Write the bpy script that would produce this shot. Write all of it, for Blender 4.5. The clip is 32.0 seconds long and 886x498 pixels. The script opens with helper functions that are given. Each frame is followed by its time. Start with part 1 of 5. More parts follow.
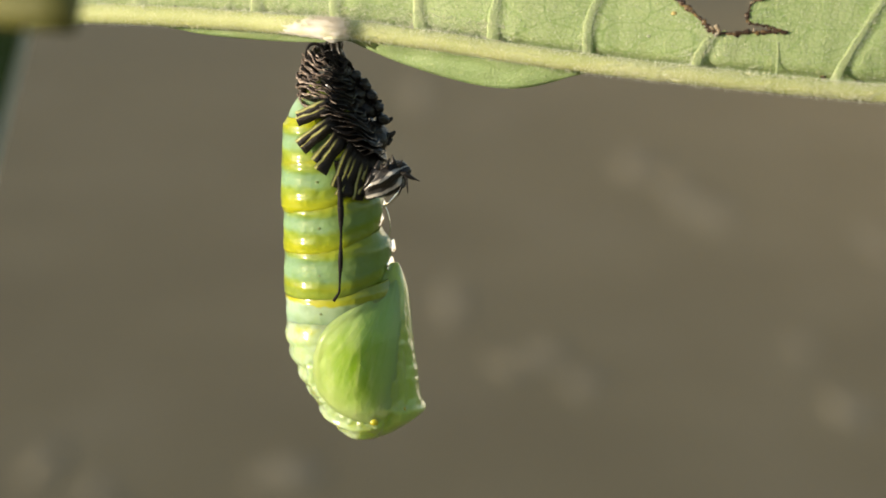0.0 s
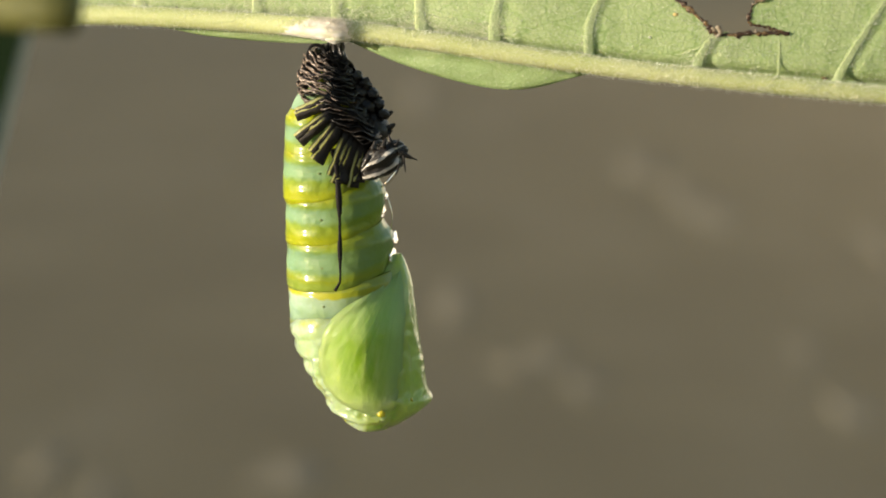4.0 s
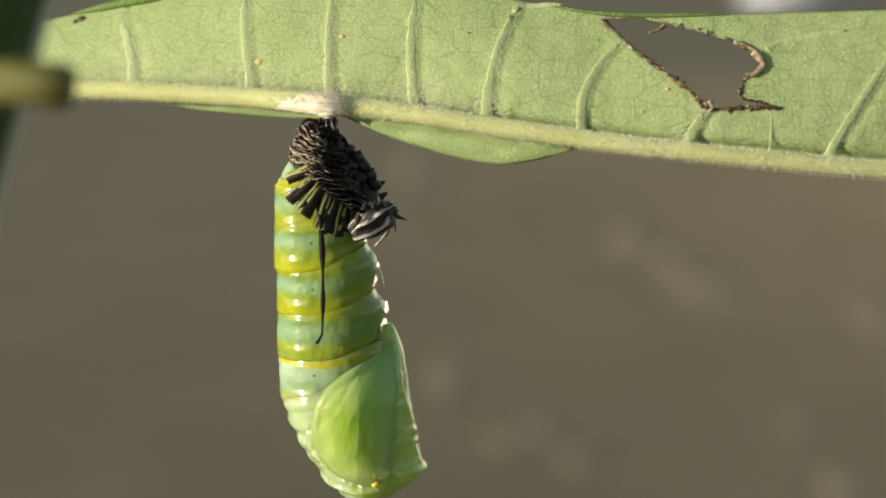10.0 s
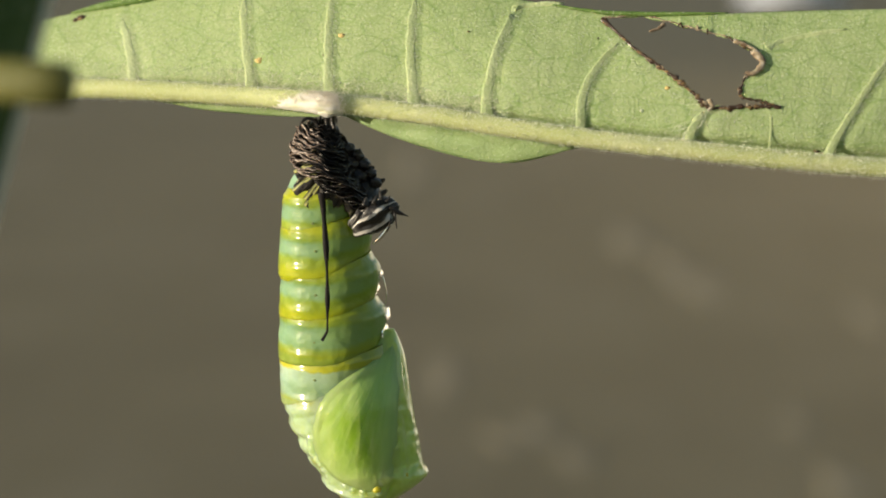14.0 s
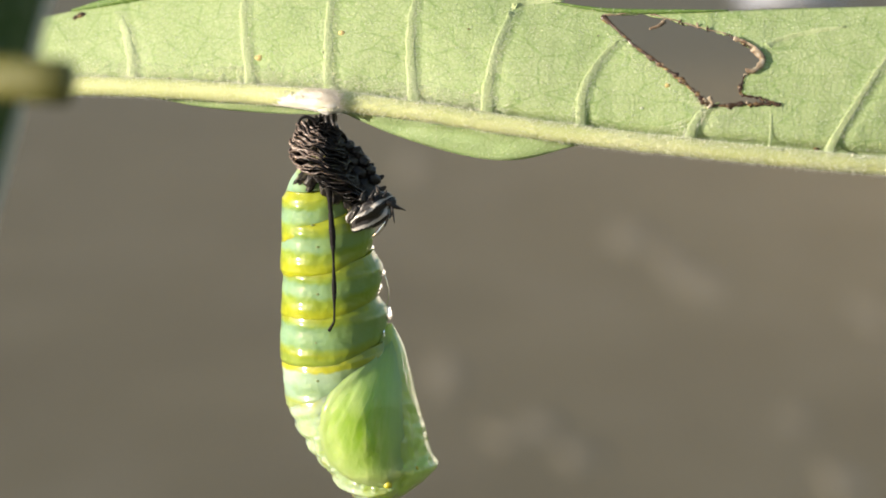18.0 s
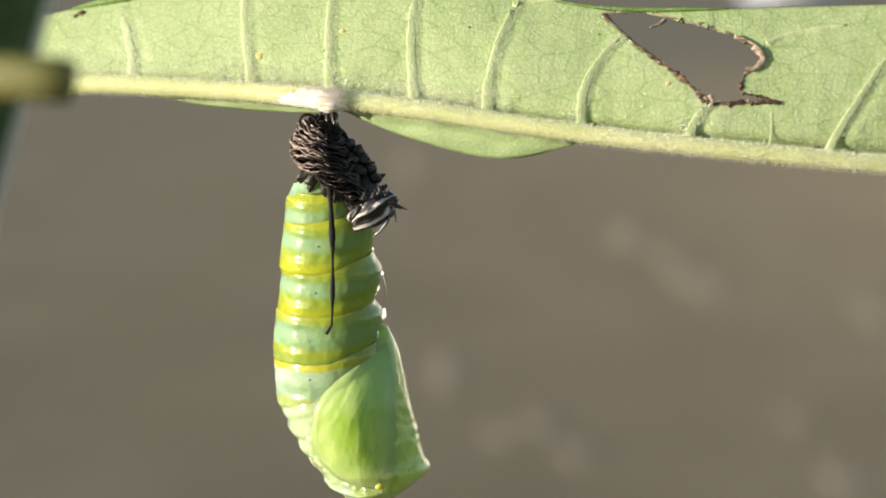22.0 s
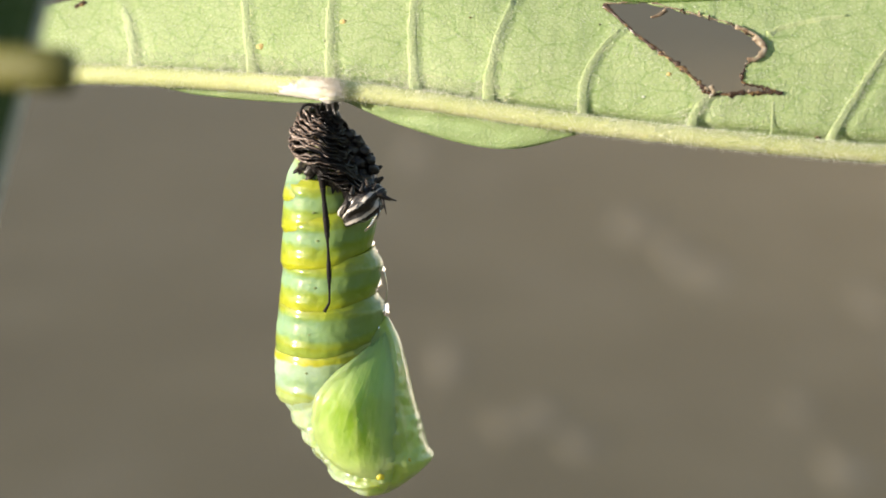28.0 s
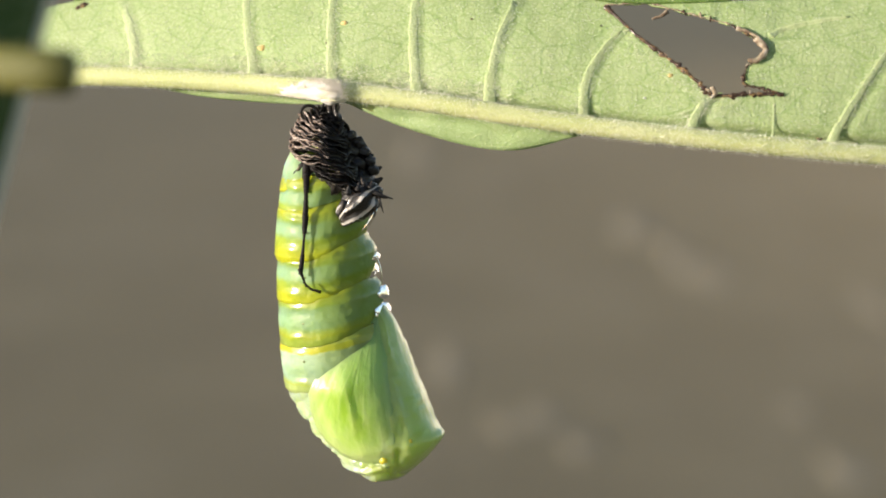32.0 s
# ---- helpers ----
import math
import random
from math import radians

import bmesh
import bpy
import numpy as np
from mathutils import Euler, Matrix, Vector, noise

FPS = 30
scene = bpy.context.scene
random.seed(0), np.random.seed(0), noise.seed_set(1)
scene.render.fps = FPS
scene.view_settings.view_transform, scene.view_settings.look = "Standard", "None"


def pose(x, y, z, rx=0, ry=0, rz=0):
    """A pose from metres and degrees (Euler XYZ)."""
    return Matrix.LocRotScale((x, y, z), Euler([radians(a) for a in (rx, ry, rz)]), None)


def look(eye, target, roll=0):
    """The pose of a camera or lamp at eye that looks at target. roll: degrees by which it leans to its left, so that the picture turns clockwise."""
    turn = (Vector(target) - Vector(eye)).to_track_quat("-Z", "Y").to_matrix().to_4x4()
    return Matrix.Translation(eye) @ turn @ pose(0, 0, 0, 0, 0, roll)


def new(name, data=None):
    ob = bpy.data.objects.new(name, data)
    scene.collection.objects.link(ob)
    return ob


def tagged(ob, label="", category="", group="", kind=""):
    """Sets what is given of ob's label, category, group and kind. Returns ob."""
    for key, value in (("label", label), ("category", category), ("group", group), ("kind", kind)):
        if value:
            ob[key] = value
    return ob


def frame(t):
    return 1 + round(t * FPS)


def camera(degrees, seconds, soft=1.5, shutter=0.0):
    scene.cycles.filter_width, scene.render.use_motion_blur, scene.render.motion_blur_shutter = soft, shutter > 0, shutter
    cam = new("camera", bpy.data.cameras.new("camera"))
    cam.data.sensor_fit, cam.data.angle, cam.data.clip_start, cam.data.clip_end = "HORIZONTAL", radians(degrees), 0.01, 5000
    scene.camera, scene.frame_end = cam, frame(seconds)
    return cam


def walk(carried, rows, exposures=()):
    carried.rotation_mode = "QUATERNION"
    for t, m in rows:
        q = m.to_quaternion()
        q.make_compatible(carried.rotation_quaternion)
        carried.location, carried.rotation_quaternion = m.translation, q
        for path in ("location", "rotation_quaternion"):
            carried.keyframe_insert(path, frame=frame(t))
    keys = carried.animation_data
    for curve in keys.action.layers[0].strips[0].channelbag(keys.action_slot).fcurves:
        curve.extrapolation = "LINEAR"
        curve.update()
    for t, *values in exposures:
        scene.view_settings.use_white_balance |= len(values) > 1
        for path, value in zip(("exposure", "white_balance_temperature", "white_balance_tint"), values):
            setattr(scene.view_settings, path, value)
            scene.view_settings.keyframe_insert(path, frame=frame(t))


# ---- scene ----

# ---- plan: the sheet through the chrysalis, drawn in units of U, x to the right and y down ----
U = 0.052e-3
H = 0.86
PITCH = 8.0
FOV = 20.0
D = 784 * U / math.tan(radians(FOV / 2))
EYE = Vector((0, -D * math.cos(radians(PITCH)), H + D * math.sin(radians(PITCH))))
FWD = Vector((0, math.cos(radians(PITCH)), -math.sin(radians(PITCH))))
UPW = Vector((0, math.sin(radians(PITCH)), math.cos(radians(PITCH))))


def at(x, y, depth=0.0):
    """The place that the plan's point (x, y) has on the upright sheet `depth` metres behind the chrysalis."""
    way = FWD * D + Vector((1, 0, 0)) * ((x - 784) * U) + UPW * ((441 - y) * U)
    return EYE + way * ((depth - EYE.y) / way.y)


# ---- camera ----
cam = camera(FOV, 32.0, soft=1.8)
cam.data.dof.use_dof = True
cam.data.dof.focus_distance = D - 0.003
cam.data.dof.aperture_fstop = 26.0


def aim(t, right, down):
    """The camera on its stand, turned so that the leaf lies that far from its place at rest."""
    return t, pose(*EYE, 90 - PITCH + math.degrees(math.atan(down * U / D)), 0, math.degrees(math.atan(right * U / D)))


walk(cam, [aim(*r) for r in (
    (0, 9.6, -125.3), (0.5, 10.5, -122.7), (1, 9.2, -125.3), (1.5, 8.3, -124), (2, 9, -125.8), (2.5, 9.9, -125.1), (3, 10.7, -123.6), (3.5, 12.3, -123.3),
    (5.5, 10.5, -119), (6, 2.6, -103.7), (6.5, 5.5, -75), (7, 9.2, -40.2), (7.5, 7.7, 1.3), (8, 3.3, 16.2), (8.5, 0, 9.6), (9, 0, 0), (9.5, -1.5, 4.6), (10, -0.7, 8.3),
    (10.5, -1.5, 4.8), (11, -3, 4.6), (11.5, -1.5, 4.6), (12, -2, 3.9), (12.5, -1.7, 5.9), (13, -2.8, 2.4), (13.5, 0, 3.9), (14, -1.3, 6.1), (14.5, -1.5, 2.6),
    (16.5, -1.5, 2), (17, -1.7, 1.6), (17.5, -1.5, 1.8), (18, -1.3, 1.6), (18.5, -1.3, 1.6), (19, -1.5, -1.1), (19.5, -1.5, -1.8), (20, -0.9, 0.9), (20.5, -1.5, -0.9),
    (21, -2.4, -1.5), (21.5, 0, 1.1), (22, 0, -1.5), (22.5, -1.3, -1.5), (23, -0.4, -3), (23.5, -0.4, -6.1), (24, 0, -5), (24.5, -0.7, -12), (25, 1.6, -14.2),
    (25.5, 2.4, -14.4), (27.5, 2, -15.3), (28, 1.6, -18.4), (28.5, 2.9, -16.6), (29, 2.4, -17), (29.5, 2.9, -16.6), (30, 1.6, -18.4), (30.5, 3.1, -17.7),
    (31, 2.7, -17.5), (31.5, 2.2, -17.3), (32, 3.7, -16),
)], exposures=[(0, 0.14, 6850, 9), (3.5, 0.15, 6850, 9), (6.0, 0.19, 6850, 9), (7.0, 0.06, 6850, 8), (8.0, -0.04, 6850, 7), (14.5, -0.04, 6800, 7), (16.5, 0.10, 6500, 12), (17.0, 0.29, 6450, 12), (18.0, 0.42, 6350, 14), (24.0, 0.45, 6350, 14), (32.0, 0.44, 6350, 14)])

# ---- world, sun ----
SUN_AZ, SUN_EL = -71.0, 10.0      # degrees from the camera's back towards its right; height
world = bpy.data.worlds.new("sky")
scene.world = world
world.use_nodes = True
wn = world.node_tree.nodes
sky = wn.new("ShaderNodeTexSky")
sky.sky_type = 'NISHITA'
sky.sun_disc = False
sky.sun_elevation = radians(SUN_EL)
sun_from = Vector((math.sin(radians(SUN_AZ)) * math.cos(radians(SUN_EL)), -math.cos(radians(SUN_AZ)) * math.cos(radians(SUN_EL)), math.sin(radians(SUN_EL))))
sky.sun_rotation = math.atan2(sun_from.x, sun_from.y)
world.node_tree.links.new(sky.outputs[0], wn["Background"].inputs[0])
wn["Background"].inputs[1].default_value = 0.15
sun = new("sun", bpy.data.lights.new("sun", 'SUN'))
sun.data.energy = 5.5
sun.data.angle = radians(0.5)
sun.data.color = (1.0, 0.90, 0.74)
sun.matrix_world = look(sun_from * 10, (0, 0, 0))


# ---- materials ----
def material(name, base=(0.5, 0.5, 0.5), rough=0.5, **inputs):
    m = bpy.data.materials.new(name)
    m.use_nodes = True
    b = m.node_tree.nodes["Principled BSDF"]
    b.inputs["Base Color"].default_value = (*base, 1)
    b.inputs["Roughness"].default_value = rough
    for k, v in inputs.items():
        b.inputs[k.replace("_", " ")].default_value = v
    return m


def node(m, kind, **inputs):
    n = m.node_tree.nodes.new(kind)
    for k, v in inputs.items():
        n.inputs[k.replace("_", " ")].default_value = v
    return n


def link(m, a, b):
    m.node_tree.links.new(a, b)


def shader(m):
    return m.node_tree.nodes["Principled BSDF"]


def ramp(m, value, stops):
    n = m.node_tree.nodes.new("ShaderNodeValToRGB")
    e = n.color_ramp.elements
    while len(e) < len(stops):
        e.new(0.5)
    for el, (p, c) in zip(e, stops):
        el.position, el.color = p, (*c, 1)
    link(m, value, n.inputs[0])
    return n.outputs[0]


def mix(m, fac, a, b, mode='MIX'):
    n = m.node_tree.nodes.new("ShaderNodeMix")
    n.data_type, n.blend_type = 'RGBA', mode
    for sock, v in ((n.inputs[0], fac), (n.inputs[6], a), (n.inputs[7], b)):
        if isinstance(v, (int, float)):
            sock.default_value = v
        elif isinstance(v, tuple):
            sock.default_value = (*v, 1)
        else:
            link(m, v, sock)
    return n.outputs[2]


def noise_of(m, scale, detail=4, coord="Object", rough=0.55, stretch=None):
    tc = m.node_tree.nodes.new("ShaderNodeTexCoord")
    n = node(m, "ShaderNodeTexNoise", Scale=scale, Detail=detail, Roughness=rough)
    out = tc.outputs[coord]
    if stretch:
        mp = m.node_tree.nodes.new("ShaderNodeMapping")
        mp.inputs["Scale"].default_value = stretch
        link(m, out, mp.inputs[0])
        out = mp.outputs[0]
    link(m, out, n.inputs["Vector"])
    return n.outputs[0]


def relief(m, value, distance, strength=1.0, under=None):
    n = node(m, "ShaderNodeBump", Strength=strength, Distance=distance)
    link(m, value, n.inputs["Height"])
    if under is not None:
        link(m, under, n.inputs["Normal"])
    link(m, n.outputs[0], shader(m).inputs["Normal"])
    return n.outputs[0]


TEAL, YELLOW, LIME, PALE = (0.215, 0.365, 0.215), (0.40, 0.42, 0.008), (0.185, 0.285, 0.026), (0.28, 0.42, 0.30)


def wet(name, rough=0.45):
    m = material(name, LIME, rough, Coat_Weight=1.0, Coat_Roughness=0.17, Specular_IOR_Level=0.25, Subsurface_Weight=0.6, Subsurface_Scale=0.0018)
    shader(m).inputs["Subsurface Radius"].default_value = (1.0, 1.0, 0.4)
    shader(m).inputs["Coat IOR"].default_value = 1.45
    return m


def banded(name, stops):
    """Wet pupal skin with coloured rings; the second map coordinate runs down the ring."""
    m = wet(name)
    uv = m.node_tree.nodes.new("ShaderNodeTexCoord")
    sep = m.node_tree.nodes.new("ShaderNodeSeparateXYZ")
    link(m, uv.outputs["UV"], sep.inputs[0])
    add = m.node_tree.nodes.new("ShaderNodeMath")
    add.operation = 'MULTIPLY_ADD'
    link(m, noise_of(m, 700, 3), add.inputs[0])
    add.inputs[1].default_value = 0.16
    link(m, sep.outputs[1], add.inputs[2])
    col = ramp(m, add.outputs[0], stops)
    blotch = ramp(m, noise_of(m, 260, 3), [(0.40, (0, 0, 0)), (0.68, (1, 1, 1))])
    col = mix(m, mix(m, 0.5, (0, 0, 0), blotch), col, LIME)
    # shade of the side turned from the sun, painted as darker green
    belly_shading = ramp(m, sep.outputs[0], [(0.0, (0.4, 0.4, 0.4)), (0.12, (0.6, 0.6, 0.6)), (0.26, (0.38, 0.38, 0.38)), (0.36, (0.05, 0.05, 0.05)), (0.6, (0, 0, 0)), (0.9, (0.3, 0.3, 0.3))])
    link(m, mix(m, belly_shading, col, (0.20, 0.29, 0.012)), shader(m).inputs["Base Color"])
    link(m, ramp(m, sep.outputs[1], [(0.0, (1, 1, 1)), (0.28, (1, 1, 1)), (0.40, (0.25, 0.25, 0.25)), (0.64, (0.25, 0.25, 0.25)), (0.76, (1, 1, 1))]), shader(m).inputs["Coat Weight"])
    link(m, ramp(m, sep.outputs[1], [(0.28, (0.42, 0.42, 0.42)), (0.42, (0.55, 0.55, 0.55)), (0.64, (0.55, 0.55, 0.55)), (0.76, (0.42, 0.42, 0.42))]), shader(m).inputs["Roughness"])
    n1 = relief(m, noise_of(m, 480, 2, stretch=(1, 1, 1.3)), 0.0006, 0.5)
    relief(m, noise_of(m, 1900, 3), 0.00010, 0.35, n1)
    return m


SEG = banded("pupa_ring", [(0.09, YELLOW), (0.15, (0.30, 0.345, 0.012)), (0.26, (0.245, 0.345, 0.06)), (0.35, TEAL), (0.58, TEAL), (0.70, (0.255, 0.345, 0.042)), (0.86, (0.30, 0.36, 0.012)), (0.97, YELLOW)])
SEG_TOP = banded("pupa_end_ring", [(0.2, (0.36, 0.42, 0.12)), (0.5, PALE), (0.85, TEAL), (0.98, YELLOW)])
SEG_LAST = banded("pupa_last_ring", [(0.06, YELLOW), (0.13, (0.30, 0.345, 0.012)), (0.22, (0.245, 0.345, 0.06)), (0.30, TEAL), (0.70, TEAL), (0.80, (0.27, 0.36, 0.06)), (0.90, (0.30, 0.34, 0.012)), (0.98, (0.26, 0.34, 0.05))])
SEG_LOW = banded("pupa_waist_ring", [(0.02, (0.28, 0.35, 0.08)), (0.07, (0.40, 0.42, 0.08)), (0.10, (0.56, 0.53, 0.02)), (0.21, (0.56, 0.52, 0.03)), (0.26, (0.46, 0.60, 0.46)), (0.6, PALE), (0.86, PALE), (0.96, (0.38, 0.44, 0.10)), (1.0, (0.37, 0.46, 0.17))])


def wing_skin():
    m = wet("pupa_wing", 0.38)
    streak = noise_of(m, 500, 5, stretch=(1.8, 1.0, 0.45))
    col = ramp(m, streak, [(0.3, (0.21, 0.39, 0.02)), (0.5, (0.27, 0.45, 0.035)), (0.62, (0.35, 0.50, 0.09)), (0.78, (0.43, 0.56, 0.17))])
    uv = m.node_tree.nodes.new("ShaderNodeTexCoord")
    sep = m.node_tree.nodes.new("ShaderNodeSeparateXYZ")
    link(m, uv.outputs["UV"], sep.inputs[0])
    rim = ramp(m, sep.outputs[1], [(0.0, (0.5, 0.5, 0.5)), (0.10, (0.65, 0.65, 0.65)), (0.38, (0.30, 0.30, 0.30)), (0.7, (0, 0, 0))])
    rays = node(m, "ShaderNodeTexNoise", Scale=1.0, Detail=3.0)
    mp = m.node_tree.nodes.new("ShaderNodeMapping")
    mp.inputs["Scale"].default_value = (11, 1.6, 1)
    link(m, uv.outputs["UV"], mp.inputs[0])
    link(m, mp.outputs[0], rays.inputs["Vector"])
    ray = ramp(m, rays.outputs[0], [(0.40, (0, 0, 0)), (0.68, (0.42, 0.42, 0.42))])
    col = mix(m, ray, col, (0.47, 0.60, 0.22))
    col = mix(m, rim, col, (0.45, 0.58, 0.23))
    # sky-lit shade on the upper right, painted in as a blue-green gradient
    across = m.node_tree.nodes.new("ShaderNodeSeparateXYZ")
    link(m, uv.outputs["Object"], across.inputs[0])
    slope = node(m, "ShaderNodeMath")
    slope.operation = 'MULTIPLY_ADD'
    link(m, across.outputs[2], slope.inputs[0])
    slope.inputs[1].default_value = 0.6
    link(m, across.outputs[0], slope.inputs[2])
    place = node(m, "ShaderNodeMapRange")
    link(m, slope.outputs[0], place.inputs[0])
    place.inputs[1].default_value, place.inputs[2].default_value = 10 * U, 130 * U
    sky_shade = ramp(m, place.outputs[0], [(0.0, (0, 0, 0)), (1.0, (0.8, 0.8, 0.8))])
    link(m, mix(m, sky_shade, col, (0.30, 0.53, 0.13)), shader(m).inputs["Base Color"])
    shader(m).inputs["Subsurface Scale"].default_value = 0.006
    shader(m).inputs["Coat Weight"].default_value = 0.4
    shader(m).inputs["Specular IOR Level"].default_value = 0.3
    shader(m).inputs["Coat Roughness"].default_value = 0.24
    n1 = relief(m, noise_of(m, 300, 3), 0.0009, 0.35)
    n2 = relief(m, ray, 0.0002, 0.5, n1)
    relief(m, streak, 0.00015, 0.4, n2)
    return m


def body_skin():
    m = wet("pupa_body", 0.34)
    shader(m).inputs["Coat Weight"].default_value = 1.0
    shader(m).inputs["Coat Roughness"].default_value = 0.14
    shader(m).inputs["Subsurface Weight"].default_value = 0.85
    col = ramp(m, noise_of(m, 330, 5), [(0.28, (0.40, 0.46, 0.05)), (0.38, (0.37, 0.53, 0.25)), (0.48, (0.44, 0.59, 0.37)), (0.57, (0.43, 0.57, 0.28)), (0.64, (0.45, 0.52, 0.12)), (0.74, (0.52, 0.50, 0.03))])
    uv = m.node_tree.nodes.new("ShaderNodeTexCoord")
    sep = m.node_tree.nodes.new("ShaderNodeSeparateXYZ")
    link(m, uv.outputs["UV"], sep.inputs[0])
    # light glowing through the side turned from the sun, painted as paler lime
    belly_shading = ramp(m, sep.outputs[0], [(0.0, (0.9, 0.9, 0.9)), (0.2, (0.85, 0.85, 0.85)), (0.33, (0.2, 0.2, 0.2)), (0.42, (0, 0, 0)), (0.62, (0, 0, 0)), (0.8, (0.9, 0.9, 0.9))])
    link(m, mix(m, belly_shading, col, (0.41, 0.56, 0.095)), shader(m).inputs["Base Color"])
    shader(m).inputs["Subsurface Scale"].default_value = 0.008
    n1 = relief(m, noise_of(m, 380, 2), 0.0011, 0.5)
    relief(m, noise_of(m, 1100, 3), 0.0003, 0.2, n1)
    return m


WING, BODY = wing_skin(), body_skin()
SPOT = wet("yellow_spot")
shader(SPOT).inputs["Base Color"].default_value = (0.64, 0.56, 0.03, 1)
PORE = material("pore", (0.20, 0.25, 0.09), 0.35)
# clear fluid and membrane as mirror metal, so that their glints show white
GLINT_FILM = material("glint_film", (0.97, 0.97, 0.96), 0.10, Metallic=1.0)


def dark_skin(name, light, dark):
    m = material(name, dark, 0.42, Coat_Weight=0.3, Coat_Roughness=0.18, Specular_IOR_Level=0.35)
    n = noise_of(m, 1500, 5, stretch=(1, 1, 2.2))
    link(m, ramp(m, n, [(0.35, dark), (0.53, dark), (0.74, light)]), shader(m).inputs["Base Color"])
    relief(m, noise_of(m, 3500, 4, stretch=(1, 1, 3)), 0.00012, 0.8)
    return m


SKIN = dark_skin("shed_skin_dark", (0.060, 0.042, 0.032), (0.008, 0.006, 0.005))
shader(SKIN).inputs["Coat Weight"].default_value = 0.35
# tan pleat edges, made paler to carry the sun's highlights
PLEAT_LIT = dark_skin("shed_skin_edge_lit", (0.85, 0.71, 0.62), (0.15, 0.11, 0.09))
THREAD = material("dark_strand", (0.007, 0.005, 0.005), 0.55, Specular_IOR_Level=0.25)


def striped(name, pale, bright, flap=True):
    m = dark_skin(name, (0.05, 0.04, 0.03), (0.012, 0.009, 0.008))
    uv = m.node_tree.nodes.new("ShaderNodeTexCoord")
    sep = m.node_tree.nodes.new("ShaderNodeSeparateXYZ")
    link(m, uv.outputs["UV"], sep.inputs[0])
    add = m.node_tree.nodes.new("ShaderNodeMath")
    add.operation = 'MULTIPLY_ADD'
    link(m, noise_of(m, 900, 3), add.inputs[0])
    add.inputs[1].default_value = 0.25
    link(m, sep.outputs[0], add.inputs[2])
    col = ramp(m, add.outputs[0], [(0.40, (0.012, 0.009, 0.008)), (0.87 if flap else 0.80, (0.012, 0.009, 0.008)), (0.92 if flap else 0.85, pale), (1.0, bright)])
    root = ramp(m, sep.outputs[1], [(0.30, (1, 1, 1)), (0.5, (0, 0, 0))])
    link(m, mix(m, root if flap else 0.0, col, (0.012, 0.009, 0.008)), shader(m).inputs["Base Color"])
    shader(m).inputs["Coat Weight"].default_value = 0.08
    shader(m).inputs["Roughness"].default_value = 0.5
    return m


HEM = dark_skin("shed_skin_hem", (0.20, 0.18, 0.09), (0.012, 0.009, 0.008))
STALK_BLACK = material("cremaster_black", (0.008, 0.007, 0.006), 0.22, Coat_Weight=0.6)
STRIPE = striped("shed_skin_striped", (0.36, 0.35, 0.06), (0.42, 0.42, 0.19))
STRIPE_HEAD = striped("shed_head_striped", (0.34, 0.32, 0.29), (0.60, 0.57, 0.53), False)
shader(STRIPE_HEAD).inputs["Coat Weight"].default_value = 0.7
shader(STRIPE_HEAD).inputs["Roughness"].default_value = 0.35


def leaf_skin(name, low, mid, high, net=1.0, glow=0.35, grain=0.9):
    m = material(name, mid, 0.62)
    vor = m.node_tree.nodes.new("ShaderNodeTexVoronoi")
    vor.feature = 'DISTANCE_TO_EDGE'
    vor.inputs["Scale"].default_value = 1800
    tc = m.node_tree.nodes.new("ShaderNodeTexCoord")
    warp = mix(m, 0.0012, tc.outputs["Object"], m.node_tree.nodes.new("ShaderNodeTexNoise").outputs[1], 'ADD')
    link(m, warp, vor.inputs["Vector"])
    turn = m.node_tree.nodes.new("ShaderNodeMapping")
    turn.inputs["Rotation"].default_value = (0, radians(-30), 0)
    turn.inputs["Scale"].default_value = (0.34, 1.0, 1.0)
    link(m, warp, turn.inputs[0])
    big = node(m, "ShaderNodeTexVoronoi", Scale=520)
    big.feature = 'DISTANCE_TO_EDGE'
    link(m, turn.outputs[0], big.inputs["Vector"])
    fine = noise_of(m, 4200, 3)
    col = ramp(m, noise_of(m, 160, 6, rough=0.65), [(0.3, low), (0.55, mid), (0.75, high)])
    line = ramp(m, vor.outputs[0], [(0.0, (0.75, 0.83, 0.66)), (0.12, (1, 1, 1))])
    col = mix(m, net, col, line, 'MULTIPLY')
    line2 = ramp(m, big.outputs[0], [(0.0, (0.68, 0.79, 0.58)), (0.034, (1, 1, 1))])
    col = mix(m, net, col, line2, 'MULTIPLY')
    speck = ramp(m, fine, [(0.58, (0, 0, 0)), (0.78, (1, 1, 1))])
    col = mix(m, mix(m, 0.8, (0, 0, 0), speck), col, (0.70, 0.74, 0.54))
    link(m, col, shader(m).inputs["Base Color"])
    n1 = relief(m, vor.outputs[0], 0.00018, 0.3 * net)
    relief(m, fine, 0.00010, grain, n1)
    tr = m.node_tree.nodes.new("ShaderNodeBsdfTranslucent")
    link(m, col, tr.inputs[0])
    ms = node(m, "ShaderNodeMixShader", Fac=glow)
    link(m, shader(m).outputs[0], ms.inputs[1])
    link(m, tr.outputs[0], ms.inputs[2])
    link(m, ms.outputs[0], m.node_tree.nodes["Material Output"].inputs[0])
    return m


BLADE = leaf_skin("leaf_underside", (0.45, 0.575, 0.265), (0.51, 0.62, 0.315), (0.58, 0.67, 0.385), 0.85)
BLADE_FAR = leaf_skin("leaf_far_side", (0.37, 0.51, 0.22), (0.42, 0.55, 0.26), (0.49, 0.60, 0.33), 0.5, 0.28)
TOPSIDE = leaf_skin("leaf_upper_side", (0.12, 0.22, 0.04), (0.16, 0.27, 0.06), (0.22, 0.33, 0.09), 0.3, 0.2)
